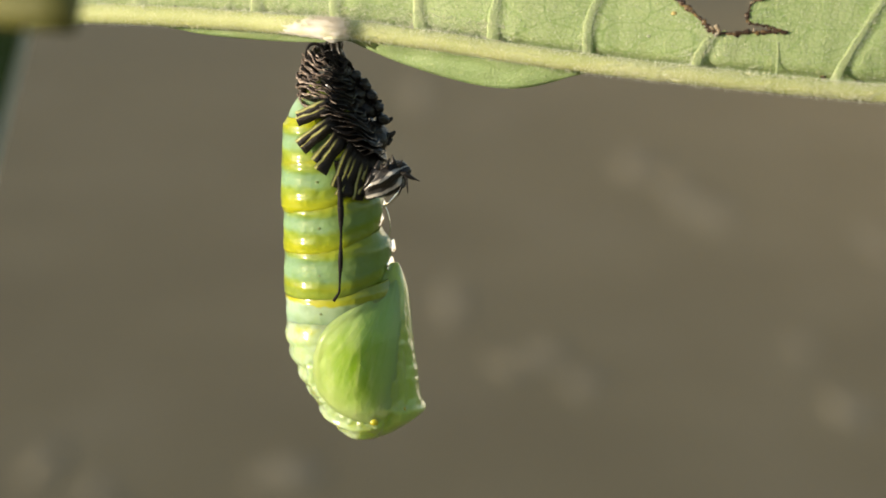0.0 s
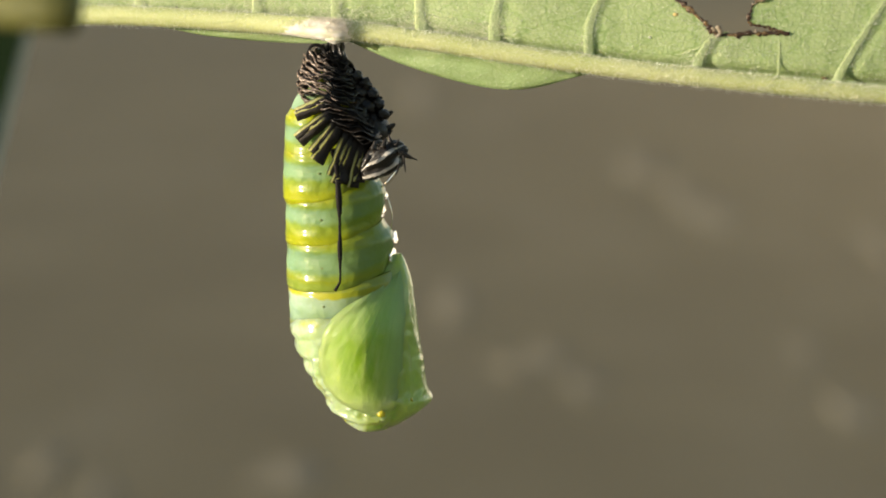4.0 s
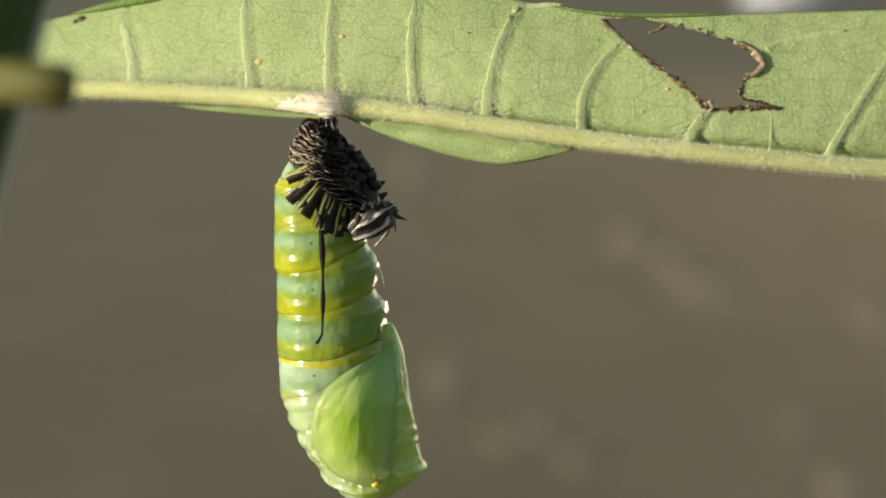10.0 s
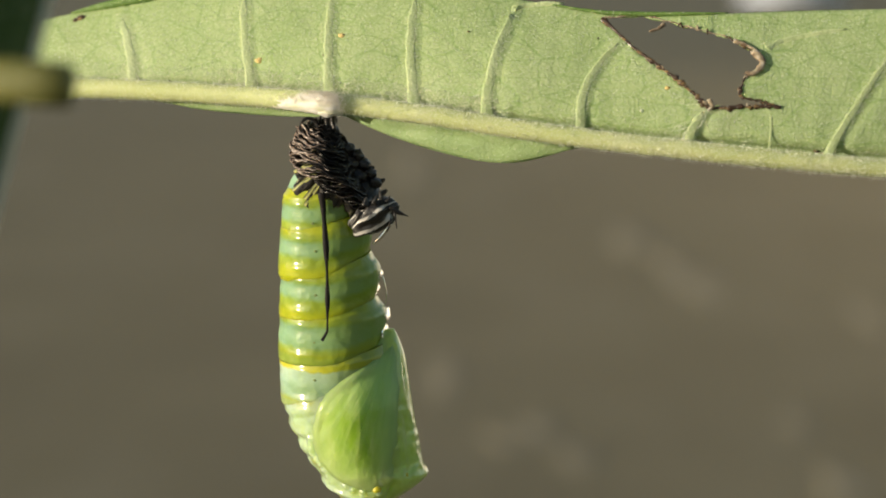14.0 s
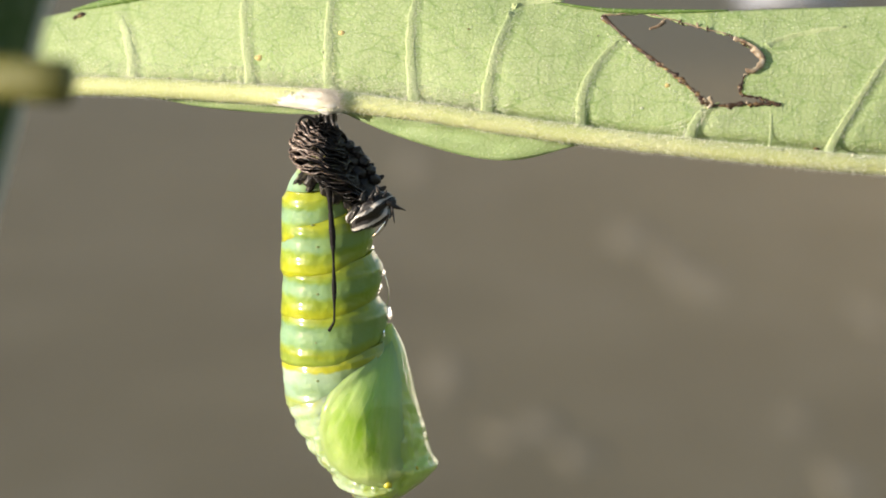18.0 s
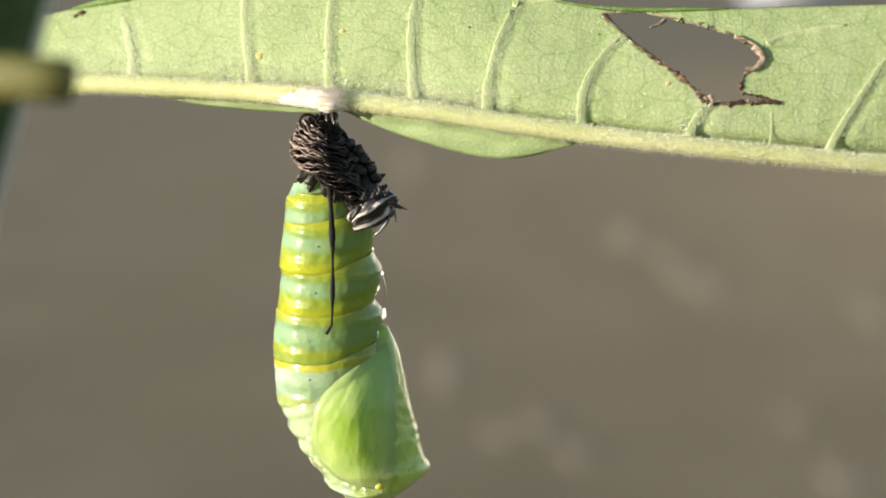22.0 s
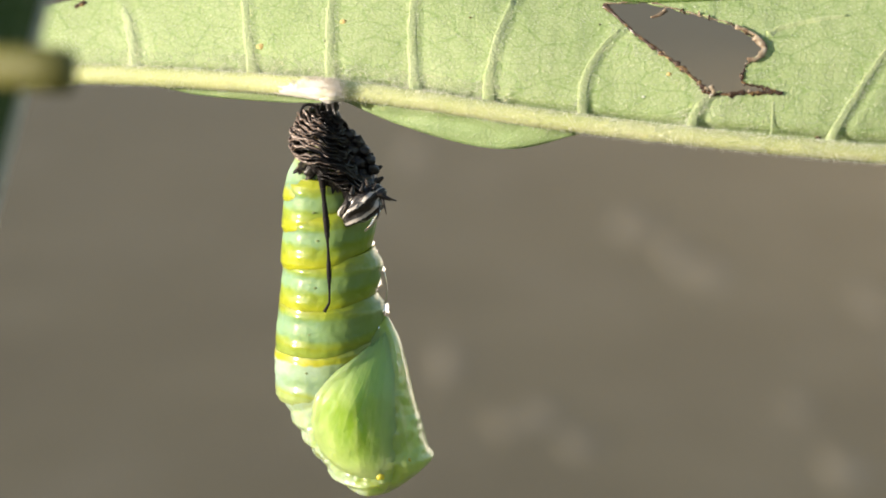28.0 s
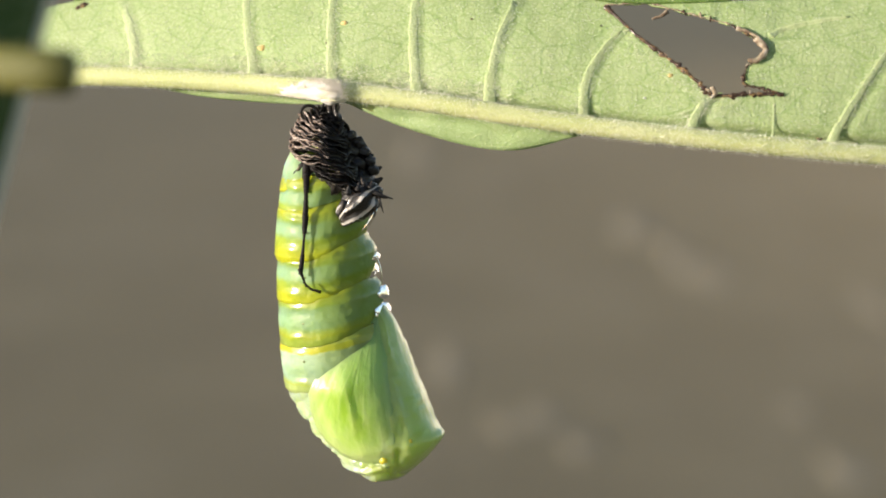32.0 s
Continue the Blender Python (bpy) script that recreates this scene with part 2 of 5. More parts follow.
RIB = leaf_skin("leaf_rib", (0.51, 0.57, 0.235), (0.59, 0.63, 0.30), (0.65, 0.68, 0.39), 0.15, 0.15, 0.45)
VEIN = leaf_skin("leaf_vein", (0.49, 0.59, 0.29), (0.56, 0.65, 0.35), (0.63, 0.70, 0.42), 0.5, 0.12, 1.0)
DEAD = dark_skin("dead_leaf_edge", (0.42, 0.27, 0.10), (0.045, 0.022, 0.012))
SCAB = material("dry_scrap", (0.42, 0.36, 0.27), 0.85)
link(SCAB, ramp(SCAB, noise_of(SCAB, 1500, 5), [(0.35, (0.12, 0.075, 0.045)), (0.55, (0.36, 0.29, 0.20)), (0.72, (0.55, 0.50, 0.42))]), shader(SCAB).inputs["Base Color"])
ORANGE = material("orange_speck", (0.80, 0.60, 0.25), 0.8)


def downy(m, share):
    """Fine hairs let the light through."""
    tr = node(m, "ShaderNodeBsdfTranslucent")
    base = shader(m).inputs["Base Color"]
    if base.is_linked:
        link(m, base.links[0].from_socket, tr.inputs[0])
    else:
        tr.inputs[0].default_value = base.default_value
    ms = node(m, "ShaderNodeMixShader", Fac=share)
    link(m, shader(m).outputs[0], ms.inputs[1])
    link(m, tr.outputs[0], ms.inputs[2])
    link(m, ms.outputs[0], m.node_tree.nodes["Material Output"].inputs[0])
    return m


FUZZ = downy(material("hair", (0.94, 0.95, 0.86), 0.36, Specular_IOR_Level=0.9), 0.45)
SILK = material("silk", (0.84, 0.79, 0.70), 0.6, Sheen_Weight=0.3)
link(SILK, ramp(SILK, noise_of(SILK, 800, 5, stretch=(0.5, 1, 2.0)), [(0.34, (0.66, 0.66, 0.44)), (0.48, (0.80, 0.77, 0.67)), (0.64, (0.90, 0.87, 0.83))]), shader(SILK).inputs["Base Color"])
relief(SILK, noise_of(SILK, 2500, 4, stretch=(0.4, 1, 2)), 0.00015, 0.4)
THREADS = downy(material("silk_thread", (0.93, 0.90, 0.85), 0.6), 0.6)
STEM = leaf_skin("stem_green", (0.03, 0.075, 0.008), (0.045, 0.10, 0.012), (0.07, 0.13, 0.02), 0.2, 0.1)
STALK = leaf_skin("stalk_green", (0.12, 0.125, 0.022), (0.15, 0.15, 0.03), (0.185, 0.185, 0.045), 0.2, 0.3)


def soil():
    m = material("ground", (0.2, 0.18, 0.15), 0.9)
    a = noise_of(m, 1.6, 8, rough=0.6)
    b = noise_of(m, 60, 6, rough=0.7)
    col = ramp(m, a, [(0.3, (0.146, 0.121, 0.068)), (0.5, (0.165, 0.138, 0.078)), (0.7, (0.188, 0.158, 0.092))])
    smear = ramp(m, noise_of(m, 3.0, 4, stretch=(1.0, 0.35, 1.0)), [(0.50, (0, 0, 0)), (0.72, (0.6, 0.6, 0.6))])
    col = mix(m, smear, col, (0.212, 0.182, 0.118))
    link(m, mix(m, 0.5, col, ramp(m, b, [(0.3, (0.7, 0.7, 0.7)), (0.7, (1.2, 1.2, 1.2))]), 'MULTIPLY'), shader(m).inputs["Base Color"])
    relief(m, b, 0.004, 0.5)
    return m


SOIL = soil()
# white finish of the added reflector wall
BOUNCE_PLASTER = material("bounce_plaster", (0.80, 0.78, 0.74), 0.9)
link(BOUNCE_PLASTER, ramp(BOUNCE_PLASTER, noise_of(BOUNCE_PLASTER, 3, 7), [(0.3, (0.74, 0.72, 0.67)), (0.7, (0.83, 0.81, 0.77))]), shader(BOUNCE_PLASTER).inputs["Base Color"])
relief(BOUNCE_PLASTER, noise_of(BOUNCE_PLASTER, 120, 6), 0.002, 0.5)


# ---- mesh helpers ----
def mesh_of(name, verts, faces, uvs=None, smooth=True):
    me = bpy.data.meshes.new(name)
    me.from_pydata([tuple(v) for v in verts], [], faces)
    if uvs is not None:
        layer = me.uv_layers.new(name="map")
        for loop in me.loops:
            layer.data[loop.index].uv = uvs[loop.vertex_index]
    if smooth:
        me.polygons.foreach_set("use_smooth", [True] * len(me.polygons))
    me.update()
    return me


def part(name, shape, mat, parent=None, label="", place=None, smooth=True):
    """One mesh object under a thing or a part. shape: vertices, faces and, where wanted, map coordinates."""
    me = mesh_of(name, *shape, smooth=smooth) if isinstance(shape, tuple) else shape
    if mat:
        me.materials.append(mat)
    ob = new(name, me)
    ob.parent = parent
    if place is not None:
        ob.matrix_basis = place
    if label:
        tagged(ob, label)
    return ob


def thing(name, place, label, category, group="", kind=""):
    ob = new(name)
    ob.empty_display_size = 0.002
    ob.matrix_basis = Matrix.Translation(place)
    return tagged(ob, label, category, group, kind)


def catmull(points, n):
    """n+1 places along a smooth curve through the points."""
    p = [Vector(q) for q in points]
    p = [p[0] * 2 - p[1]] + p + [p[-1] * 2 - p[-2]]
    out = []
    for i in range(n + 1):
        s = i / n * (len(p) - 3)
        k = min(int(s), len(p) - 4)
        t = s - k
        a, b, c, d = p[k:k + 4]
        out.append(0.5 * ((2 * b) + (c - a) * t + (2 * a - 5 * b + 4 * c - d) * t * t + (3 * b - a - 3 * c + d) * t ** 3))
    return out


def curve1(table, x):
    """A smooth value from a short table of (x, value)."""
    if x <= table[0][0]:
        return table[0][1]
    for (x0, a), (x1, b) in zip(table, table[1:]):
        if x <= x1:
            t = (x - x0) / (x1 - x0)
            i = table.index((x0, a))
            m0 = (b - table[max(i - 1, 0)][1]) / (x1 - table[max(i - 1, 0)][0]) if i else (b - a) / (x1 - x0)
            nx = table[min(i + 2, len(table) - 1)]
            m1 = (nx[1] - a) / (nx[0] - x0) if nx[0] != x0 else 0
            h = x1 - x0
            return (2 * t ** 3 - 3 * t * t + 1) * a + (t ** 3 - 2 * t * t + t) * h * m0 + (-2 * t ** 3 + 3 * t * t) * b + (t ** 3 - t * t) * h * m1
    return table[-1][1]


def tube(points, radius, n=8, flat=1.0, wobble=0.0, seed=0, closed=False):
    """A round or flattened tube along points; radius is a number or a function of 0..1."""
    pts = [Vector(p) for p in points]
    verts, faces, uvs = [], [], []
    m = len(pts)
    for i, p in enumerate(pts):
        if closed:
            d = pts[(i + 1) % m] - pts[i - 1]
        else:
            d = pts[min(i + 1, m - 1)] - pts[max(i - 1, 0)]
        d = d.normalized() if d.length else Vector((0, 0, 1))
        a = d.cross(Vector((0, 1, 0)))
        a = a.normalized() if a.length > 1e-6 else Vector((1, 0, 0))
        b = d.cross(a)
        r = radius(i / (m - 1)) if callable(radius) else radius
        for k in range(n):
            w = 2 * math.pi * k / n
            q = 1 + wobble * noise.noise(Vector((k * 1.7 + seed * 9.1, i * 0.7, seed * 3.3)))
            verts.append(p + (a * math.cos(w) + b * math.sin(w) * flat) * r * q)
            uvs.append((k / n, i / (m - 1)))
    for i in range(m if closed else m - 1):
        j = (i + 1) % m
        for k in range(n):
            faces.append((i * n + k, i * n + (k + 1) % n, j * n + (k + 1) % n, j * n + k))
    if not closed:
        faces.append(tuple(range(n - 1, -1, -1)))
        faces.append(tuple(range((m - 1) * n, m * n)))
    return verts, faces, uvs


def loft(rings, uv_rows=None, caps=True):
    """Rings of equal length, one below the other, joined into a skin."""
    verts, faces, uvs = [], [], []
    n = len(rings[0])
    for i, ring in enumerate(rings):
        for k, v in enumerate(ring):
            verts.append(Vector(v))
            uvs.append((k / n, uv_rows[i] if uv_rows else i / (len(rings) - 1)))
    for i in range(len(rings) - 1):
        for k in range(n):
            faces.append((i * n + k, i * n + (k + 1) % n, (i + 1) * n + (k + 1) % n, (i + 1) * n + k))
    if caps:
        faces.append(tuple(range(n)))
        faces.append(tuple(range(len(rings) * n - 1, (len(rings) - 1) * n - 1, -1)))
    return verts, faces, uvs


def blob(rx, ry, rz, seed=0, rough=0.15, n=14, m=9):
    rings = []
    for i in range(m):
        a = math.pi * (i + 0.5) / m
        ring = []
        for k in range(n):
            w = 2 * math.pi * k / n
            d = Vector((math.sin(a) * math.cos(w), math.sin(a) * math.sin(w), math.cos(a)))
            q = 1 + rough * noise.noise(d * 1.8 + Vector((seed * 5.1, 0, seed)))
            ring.append((d.x * rx * q, d.y * ry * q, d.z * rz * q))
        rings.append(ring)
    return loft(rings)


def merged(shapes):
    verts, faces, uvs = [], [], []
    for s in shapes:
        o = len(verts)
        verts += list(s[0])
        faces += [tuple(i + o for i in f) for f in s[1]]
        uvs += list(s[2]) if len(s) > 2 else [(0, 0)] * len(s[0])
    return verts, faces, uvs


def moved(shape, m):
    return ([m @ Vector(v) for v in shape[0]],) + tuple(shape[1:])


# ---- ground ----
def ground_at(x, y):
    """Where the line from the camera's stand through the plan's point meets the ground."""
    way = at(x, y) - EYE
    return EYE - way * (EYE.z / way.z)


def ground():
    radii = [0.0, 1.5, 4, 9, 20, 60, 200, 900, 4000]
    n = 48
    verts, faces = [(0, 0, 0)], []
    for r in radii[1:]:
        for k in range(n):
            w = 2 * math.pi * k / n
            verts.append((r * math.cos(w), r * math.sin(w), 0))
    for k in range(n):
        faces.append((0, 1 + k, 1 + (k + 1) % n))
    for i in range(len(radii) - 2):
        for k in range(n):
            a, b = 1 + i * n, 1 + (i + 1) * n
            faces.append((a + k, b + k, b + (k + 1) % n, a + (k + 1) % n))
    tagged(part("ground", (verts, faces), SOIL), "dry grey-brown bare ground far behind the leaf", "ground", kind="structure")


ground()


def wall_box(x0, x1, y0, y1, z1):
    v = [(x, y, z) for z in (-0.05, z1) for x, y in ((x0, y0), (x1, y0), (x1, y1), (x0, y1))]
    return v, [(0, 3, 2, 1), (4, 5, 6, 7), (0, 1, 5, 4), (1, 2, 6, 5), (2, 3, 7, 6), (3, 0, 4, 7)]


# added out of view: bounces sun onto right rims and the right-hand ground
tagged(part("bounce_wall", wall_box(3.0, 3.25, 4.0, 12.5, 2.2), BOUNCE_PLASTER, smooth=False), "added white bounce wall, out of view, lighting the right side", "wall", kind="structure")


# pale flat stones lying on the ground: place on the plan, size across it, height, paleness
STONE = material("pale_stone", (0.3, 0.28, 0.24), 0.9)
link(STONE, ramp(STONE, noise_of(STONE, 14, 6, rough=0.65), [(0.3, (0.180, 0.156, 0.102)), (0.5, (0.208, 0.183, 0.128)), (0.7, (0.24, 0.22, 0.165))]), shader(STONE).inputs["Base Color"])
relief(STONE, noise_of(STONE, 40, 5), 0.002, 0.4)
LIME_STONE = material("white_stone", (0.6, 0.6, 0.6), 0.85)
link(LIME_STONE, ramp(LIME_STONE, noise_of(LIME_STONE, 6, 6), [(0.3, (0.60, 0.65, 0.78)), (0.7, (0.74, 0.79, 0.92))]), shader(LIME_STONE).inputs["Base Color"])
for i, (x, y, across, deep, mat) in enumerate((
        (790, 664, 66, 0.30, STONE), (900, 772, 62, 0.10, STONE), (962, 756, 40, 0.14, STONE), (1195, 474, 70, 0.60, STONE), (1130, 420, 80, 0.50, STONE), (1250, 500, 50, 0.40, STONE),
        (1548, 566, 60, 0.40, STONE), (1495, 850, 56, 0.16, STONE), (1030, 806, 60, 0.12, STONE), (70, 944, 66, 0.14, STONE), (165, 1000, 50, 0.10, STONE), (500, 965, 80, 0.10, STONE),
        (730, 290, 60, 1.0, STONE), (1410, 742, 40, 0.12, STONE), (1416, -8, 100, 0.5, LIME_STONE))):
    p = ground_at(x, y)
    half = (0.7 + 0.3 * (i % 3)) * across * U * (p - EYE).length / D / 2
    tagged(part("stone", blob(half, deep / 2 + half * 0.3, 0.0016 if mat is STONE else 0.18, i, 1.2, 24, 12), mat, None, "", Matrix.Translation(p)), "flat pale grey stone sunk in the dry ground" if mat is STONE else "large whitish stone lying on the dry ground", "stone", "stones on the ground")

# ---- milkweed leaf ----
MIDRIB = [(-340, 170), (-160, 162), (0, 158), (130, 151), (240, 153), (400, 162), (590, 177), (750, 197), (900, 220), (1030, 238), (1200, 258), (1450, 283), (1700, 304)]
MARGIN = [(-160, 60), (0, 40), (80, 28), (240, -4), (500, -34), (800, -26), (950, -2), (1080, 18), (1250, 19), (1400, 14), (1568, 10), (1700, 6)]
HOLE = [(1066, 26), (1140, 22), (1190, 34), (1290, 60), (1330, 84), (1352, 106), (1318, 134), (1312, 164), (1342, 172), (1384, 184),
        (1320, 183), (1258, 185), (1232, 162), (1190, 128), (1130, 84)]
VEINS = [((238, 140), (228, 70), (214, 18)), ((447, 150), (438, 80), (432, -20)), ((584, 165), (583, 80), (590, -25)), ((736, 186), (728, 85), (738, -20)),
         ((862, 200), (880, 90), (915, 12)), ((1030, 226), (1048, 130), (1104, 62)), ((1222, 248), (1232, 214), (1254, 184)), ((1462, 276), (1515, 185), (1580, 90)),
         ((1362, 82), (1410, 62), (1500, 46)), ((1362, 262), (1366, 220), (1368, 190)), ((70, 150), (50, 90), (30, 45)), ((915, 12), (945, 4), (1000, 0))]


def lean(x):
    """Depth of the midrib: the leaf swings towards the camera, less and less along its length."""
    return -(0.50 * (x - 590) - 0.000132 * (x * x - 590 * 590)) * U


def inside(poly, x, y):
    c = False
    for (x0, y0), (x1, y1) in zip(poly, poly[1:] + poly[:1]):
        if (y0 > y) != (y1 > y) and x < (x1 - x0) * (y - y0) / (y1 - y0) + x0:
            c = not c
    return c


def nearest(poly, x, y):
    best = None
    for (x0, y0), (x1, y1) in zip(poly, poly[1:] + poly[:1]):
        dx, dy = x1 - x0, y1 - y0
        t = max(0, min(1, ((x - x0) * dx + (y - y0) * dy) / (dx * dx + dy * dy)))
        q = (x0 + t * dx, y0 + t * dy)
        d = math.hypot(q[0] - x, q[1] - y)
        if best is None or d < best[0]:
            best = (d, q)
    return best


JAGGED = []
for (x0, y0), (x1, y1) in zip(HOLE, HOLE[1:] + HOLE[:1]):
    steps = max(2, int(math.hypot(x1 - x0, y1 - y0) / 9))
    for k in range(steps):
        q = k / steps
        j = 0 if k == 0 else 3.2
        JAGGED.append((x0 + (x1 - x0) * q + random.uniform(-j, j), y0 + (y1 - y0) * q + random.uniform(-j, j)))


def vein_x(v, y):
    """Where a side vein runs at the height y."""
    t = max(0.0, min(1.0, (v[0][1] - y) / (v[0][1] - v[2][1])))
    b = (v[0][1] - v[1][1]) / (v[0][1] - v[2][1])
    return v[0][0] * (t - b) * (t - 1) / b + v[1][0] * t * (t - 1) / (b * (b - 1)) + v[2][0] * t * (t - b) / (1 - b)


def blade_depth(x, y, groove=1.0):
    """The near half stands up, its far end turned towards the camera, with soft waves between the veins."""
    m, e = curve1(MIDRIB, x), curve1(MARGIN, x)
    b = (m - y) / (m - e)
    wave = 0.0003 * noise.noise(Vector((x * 0.006, y * 0.008, 2.0))) + 0.00007 * noise.noise(Vector((x * 0.03, y * 0.03, 5.0)))
    pillow = 0.0
    for v in VEINS[:8]:
        vx = vein_x(v, y)
        pillow += 0.00007 * math.exp(-((x - vx) / 13.0) ** 2) - 0.00010 * math.exp(-((x - vx - 17) / 8.0) ** 2)
    return lean(x) + 0.0006 + 0.0042 * b * b + groove * 0.0011 * math.exp(-max(0.0, b - 0.07) / 0.035) + wave - pillow * (1 - 0.4 * b)


LEAF_AT = at(590, 178)
leaf = thing("milkweed_leaf", LEAF_AT, "pale green milkweed leaf, underside out, with a chewed brown-edged hole", "leaf")


def on_leaf(x, y, d):
    return at(x, y, d) - LEAF_AT


def blade():
    step, rows = 5, 58
    xs = [-160 + step * i for i in range(int(1860 / step) + 1)]
    verts, faces = [], []
    gone = {}
    for x in xs:
        m, e = curve1(MIDRIB, x), curve1(MARGIN, x)
        for r in range(rows + 1):
            b = r / rows
            y = m + (e - m) * b
            gx, gy = x, y
            if inside(JAGGED, x, y):
                gone[len(verts)] = True
            d, q = nearest(JAGGED, x, y) if 1040 < x < 1410 and y < 200 else (99, None)
            if d < 3.0:
                gx, gy = q
                gone.pop(len(verts), None)
            verts.append((gx, gy))
    n = rows + 1
    for i in range(len(xs) - 1):
        for r in range(rows):
            f = (i * n + r, (i + 1) * n + r, (i + 1) * n + r + 1, i * n + r + 1)
            if sum(k in gone for k in f) < 1:
                faces.append(f)
    used = sorted({k for f in faces for k in f})
    index = {k: i for i, k in enumerate(used)}
    shape = ([on_leaf(verts[k][0], verts[k][1], blade_depth(*verts[k])) for k in used], [tuple(index[k] for k in f) for f in faces])
    ob = part("near_half", shape, BLADE, leaf, "pale green downy underside with a fine net of veins")
    s = ob.modifiers.new("thickness", 'SOLIDIFY')
    s.thickness, s.offset = 0.00018, -1


blade()


def rib_depth(x):
    """The midrib swells towards the camera where the silk is spun on it."""
    return lean(x) - 25 * U * math.exp(-((x - 574) / (90 if x < 574 else 44)) ** 2)


def midrib():
    pts = []
    for i in range(150):
        x = -340 + 2040 * i / 149
        pts.append(on_leaf(x, curve1(MIDRIB, x) + 1.2 * noise.noise(Vector((x * 0.03, 0, 0))), rib_depth(x)))
    part("midrib", tube(pts, lambda s: (19 - 4 * s) * U * (1 + 0.05 * noise.noise(Vector((s * 60, 1, 0)))), 16, 0.9, 0.05), RIB, leaf, "thick yellow-green downy midrib")


midrib()
for i, (a, b, c) in enumerate(VEINS):
    pts = []
    for k in range(23):
        y = a[1] + (9 if i < 8 or i == 9 else 0) + (c[1] - a[1]) * k / 22
        x = vein_x((a, b, c), y)
        x += 2.4 * noise.noise(Vector((y * 0.035, i * 1.7, 0)))
        pts.append(on_leaf(x, y, blade_depth(x, y, 0.25) - 0.00004))
    big = (10.4 if i < 5 else 9.2) if i < 7 else {7: 7.6, 9: 3.0, 10: 8}.get(i, 7.5)
    part("vein", tube(pts, lambda s, g=big, i=i: g * U * (1.0 if i == 4 else min(1.0, 0.2 + 7 * (1 - s))) * (1.0 - 0.35 * s + 0.18 * max(0.0, 1 - 7 * s)) * (1 + 0.22 * noise.noise(Vector((s * 12, i, 3)))), 14, 0.17, 0.16, i), VEIN, leaf)


def far_half():
    """The other half hangs behind the midrib; its margin dips below it."""
    edge = [(-160, 150), (60, 160), (140, 160), (240, 166), (300, 176), (350, 186), (450, 196), (560, 201), (592, 196), (612, 199), (640, 212), (700, 237), (800, 268), (870, 281), (930, 279), (1030, 254), (1120, 236), (1300, 222), (1700, 200)]
    xs = [-160 + 8 * i for i in range(233)]
    rows, verts, faces = 12, [], []
    for x in xs:
        m, e = curve1(MIDRIB, x), curve1(edge, x)
        below = max(0.0, min(1.0, (e - m + 2) / 25))
        for r in range(rows + 1):
            b = r / rows
            y = m + (e - m) * b - 4 * math.sin(b * math.pi)
            verts.append(on_leaf(x, y, lean(x) + 0.0022 - 0.0021 * below + 0.0010 * b + 0.0003 * noise.noise(Vector((x * 0.02, b * 3, 0)))))
    n = rows + 1
    for i in range(len(xs) - 1):
        for r in range(rows):
            faces.append((i * n + r, i * n + r + 1, (i + 1) * n + r + 1, (i + 1) * n + r))
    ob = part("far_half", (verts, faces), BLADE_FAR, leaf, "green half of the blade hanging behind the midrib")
    s = ob.modifiers.new("thickness", 'SOLIDIFY')
    s.thickness, s.offset = 0.00018, 0


far_half()
for x0, x1, w in ((980, 1290, 4.5), (128, 310, 9.0)):
    pts = []
    for i in range(40):
        x = x0 + (x1 - x0) * i / 39
        y = curve1(MARGIN, x)
        pts.append(on_leaf(x, y - 1, blade_depth(x, y) - 0.0001))
    part("curled_margin", tube(pts, lambda s, g=w: g * U * (0.25 + math.sin(s * math.pi)) * 0.8, 8, 1.0, 0.15), TOPSIDE, leaf, "dark green upper side curling over at the margin")
# chewed, dried rim of the hole
for (i0, i1, r, mat) in ((9, 15, 4.2, DEAD), (0, 4, 1.3, SCAB), (3, 7, 2.2, DEAD), (4, 7, 2.8, SCAB), (6, 10, 2.8, DEAD)):
    loop = HOLE[i0:i1] + ([HOLE[0]] if i1 == 15 else [])
    pts = []
    for k, (x, y, _) in enumerate(catmull([(*q, 0) for q in loop], 16 * len(loop))):
        x += 3.0 * noise.noise(Vector((k * 0.35, i0, 0)))
        y += 3.0 * noise.noise(Vector((k * 0.35, i0, 7)))
        pts.append(on_leaf(x, y, blade_depth(x, y) - 0.0001))
    part("dried_rim", tube(pts, lambda s, g=r, h=i0: g * U * (0.5 + 1.6 * abs(noise.noise(Vector((s * 24, h, 0)))) + 0.55 * noise.noise(Vector((s * 150, h, 4)))), 8, 0.35, 0.6, i0), mat, leaf, "dark brown dried edge of the hole" if mat is DEAD else "curled pale dry edge of the hole")
for pts2 in (((1178, 36), (1168, 44), (1150, 50)), ((1334, 84), (1352, 104), (1336, 124), (1320, 122)), ((1300, 66), (1318, 72), (1338, 82)), ((1256, 170), (1262, 182), (1254, 190))):
    pts = [on_leaf(x, y, blade_depth(x, y) - 0.0003) for x, y, _ in catmull([(*q, 0) for q in pts2], 14)]
    part("dry_scrap", tube(pts, lambda s, g=7.0 if pts2[0] == (1334, 84) else 4.4: g * U * (1 - 0.6 * s) * (1 + 0.5 * noise.noise(Vector((s * 9, 2, 0)))), 10, 0.5, 0.5, 3), SCAB, leaf, "curled scrap of dry leaf")
crumbs = random.Random(21)
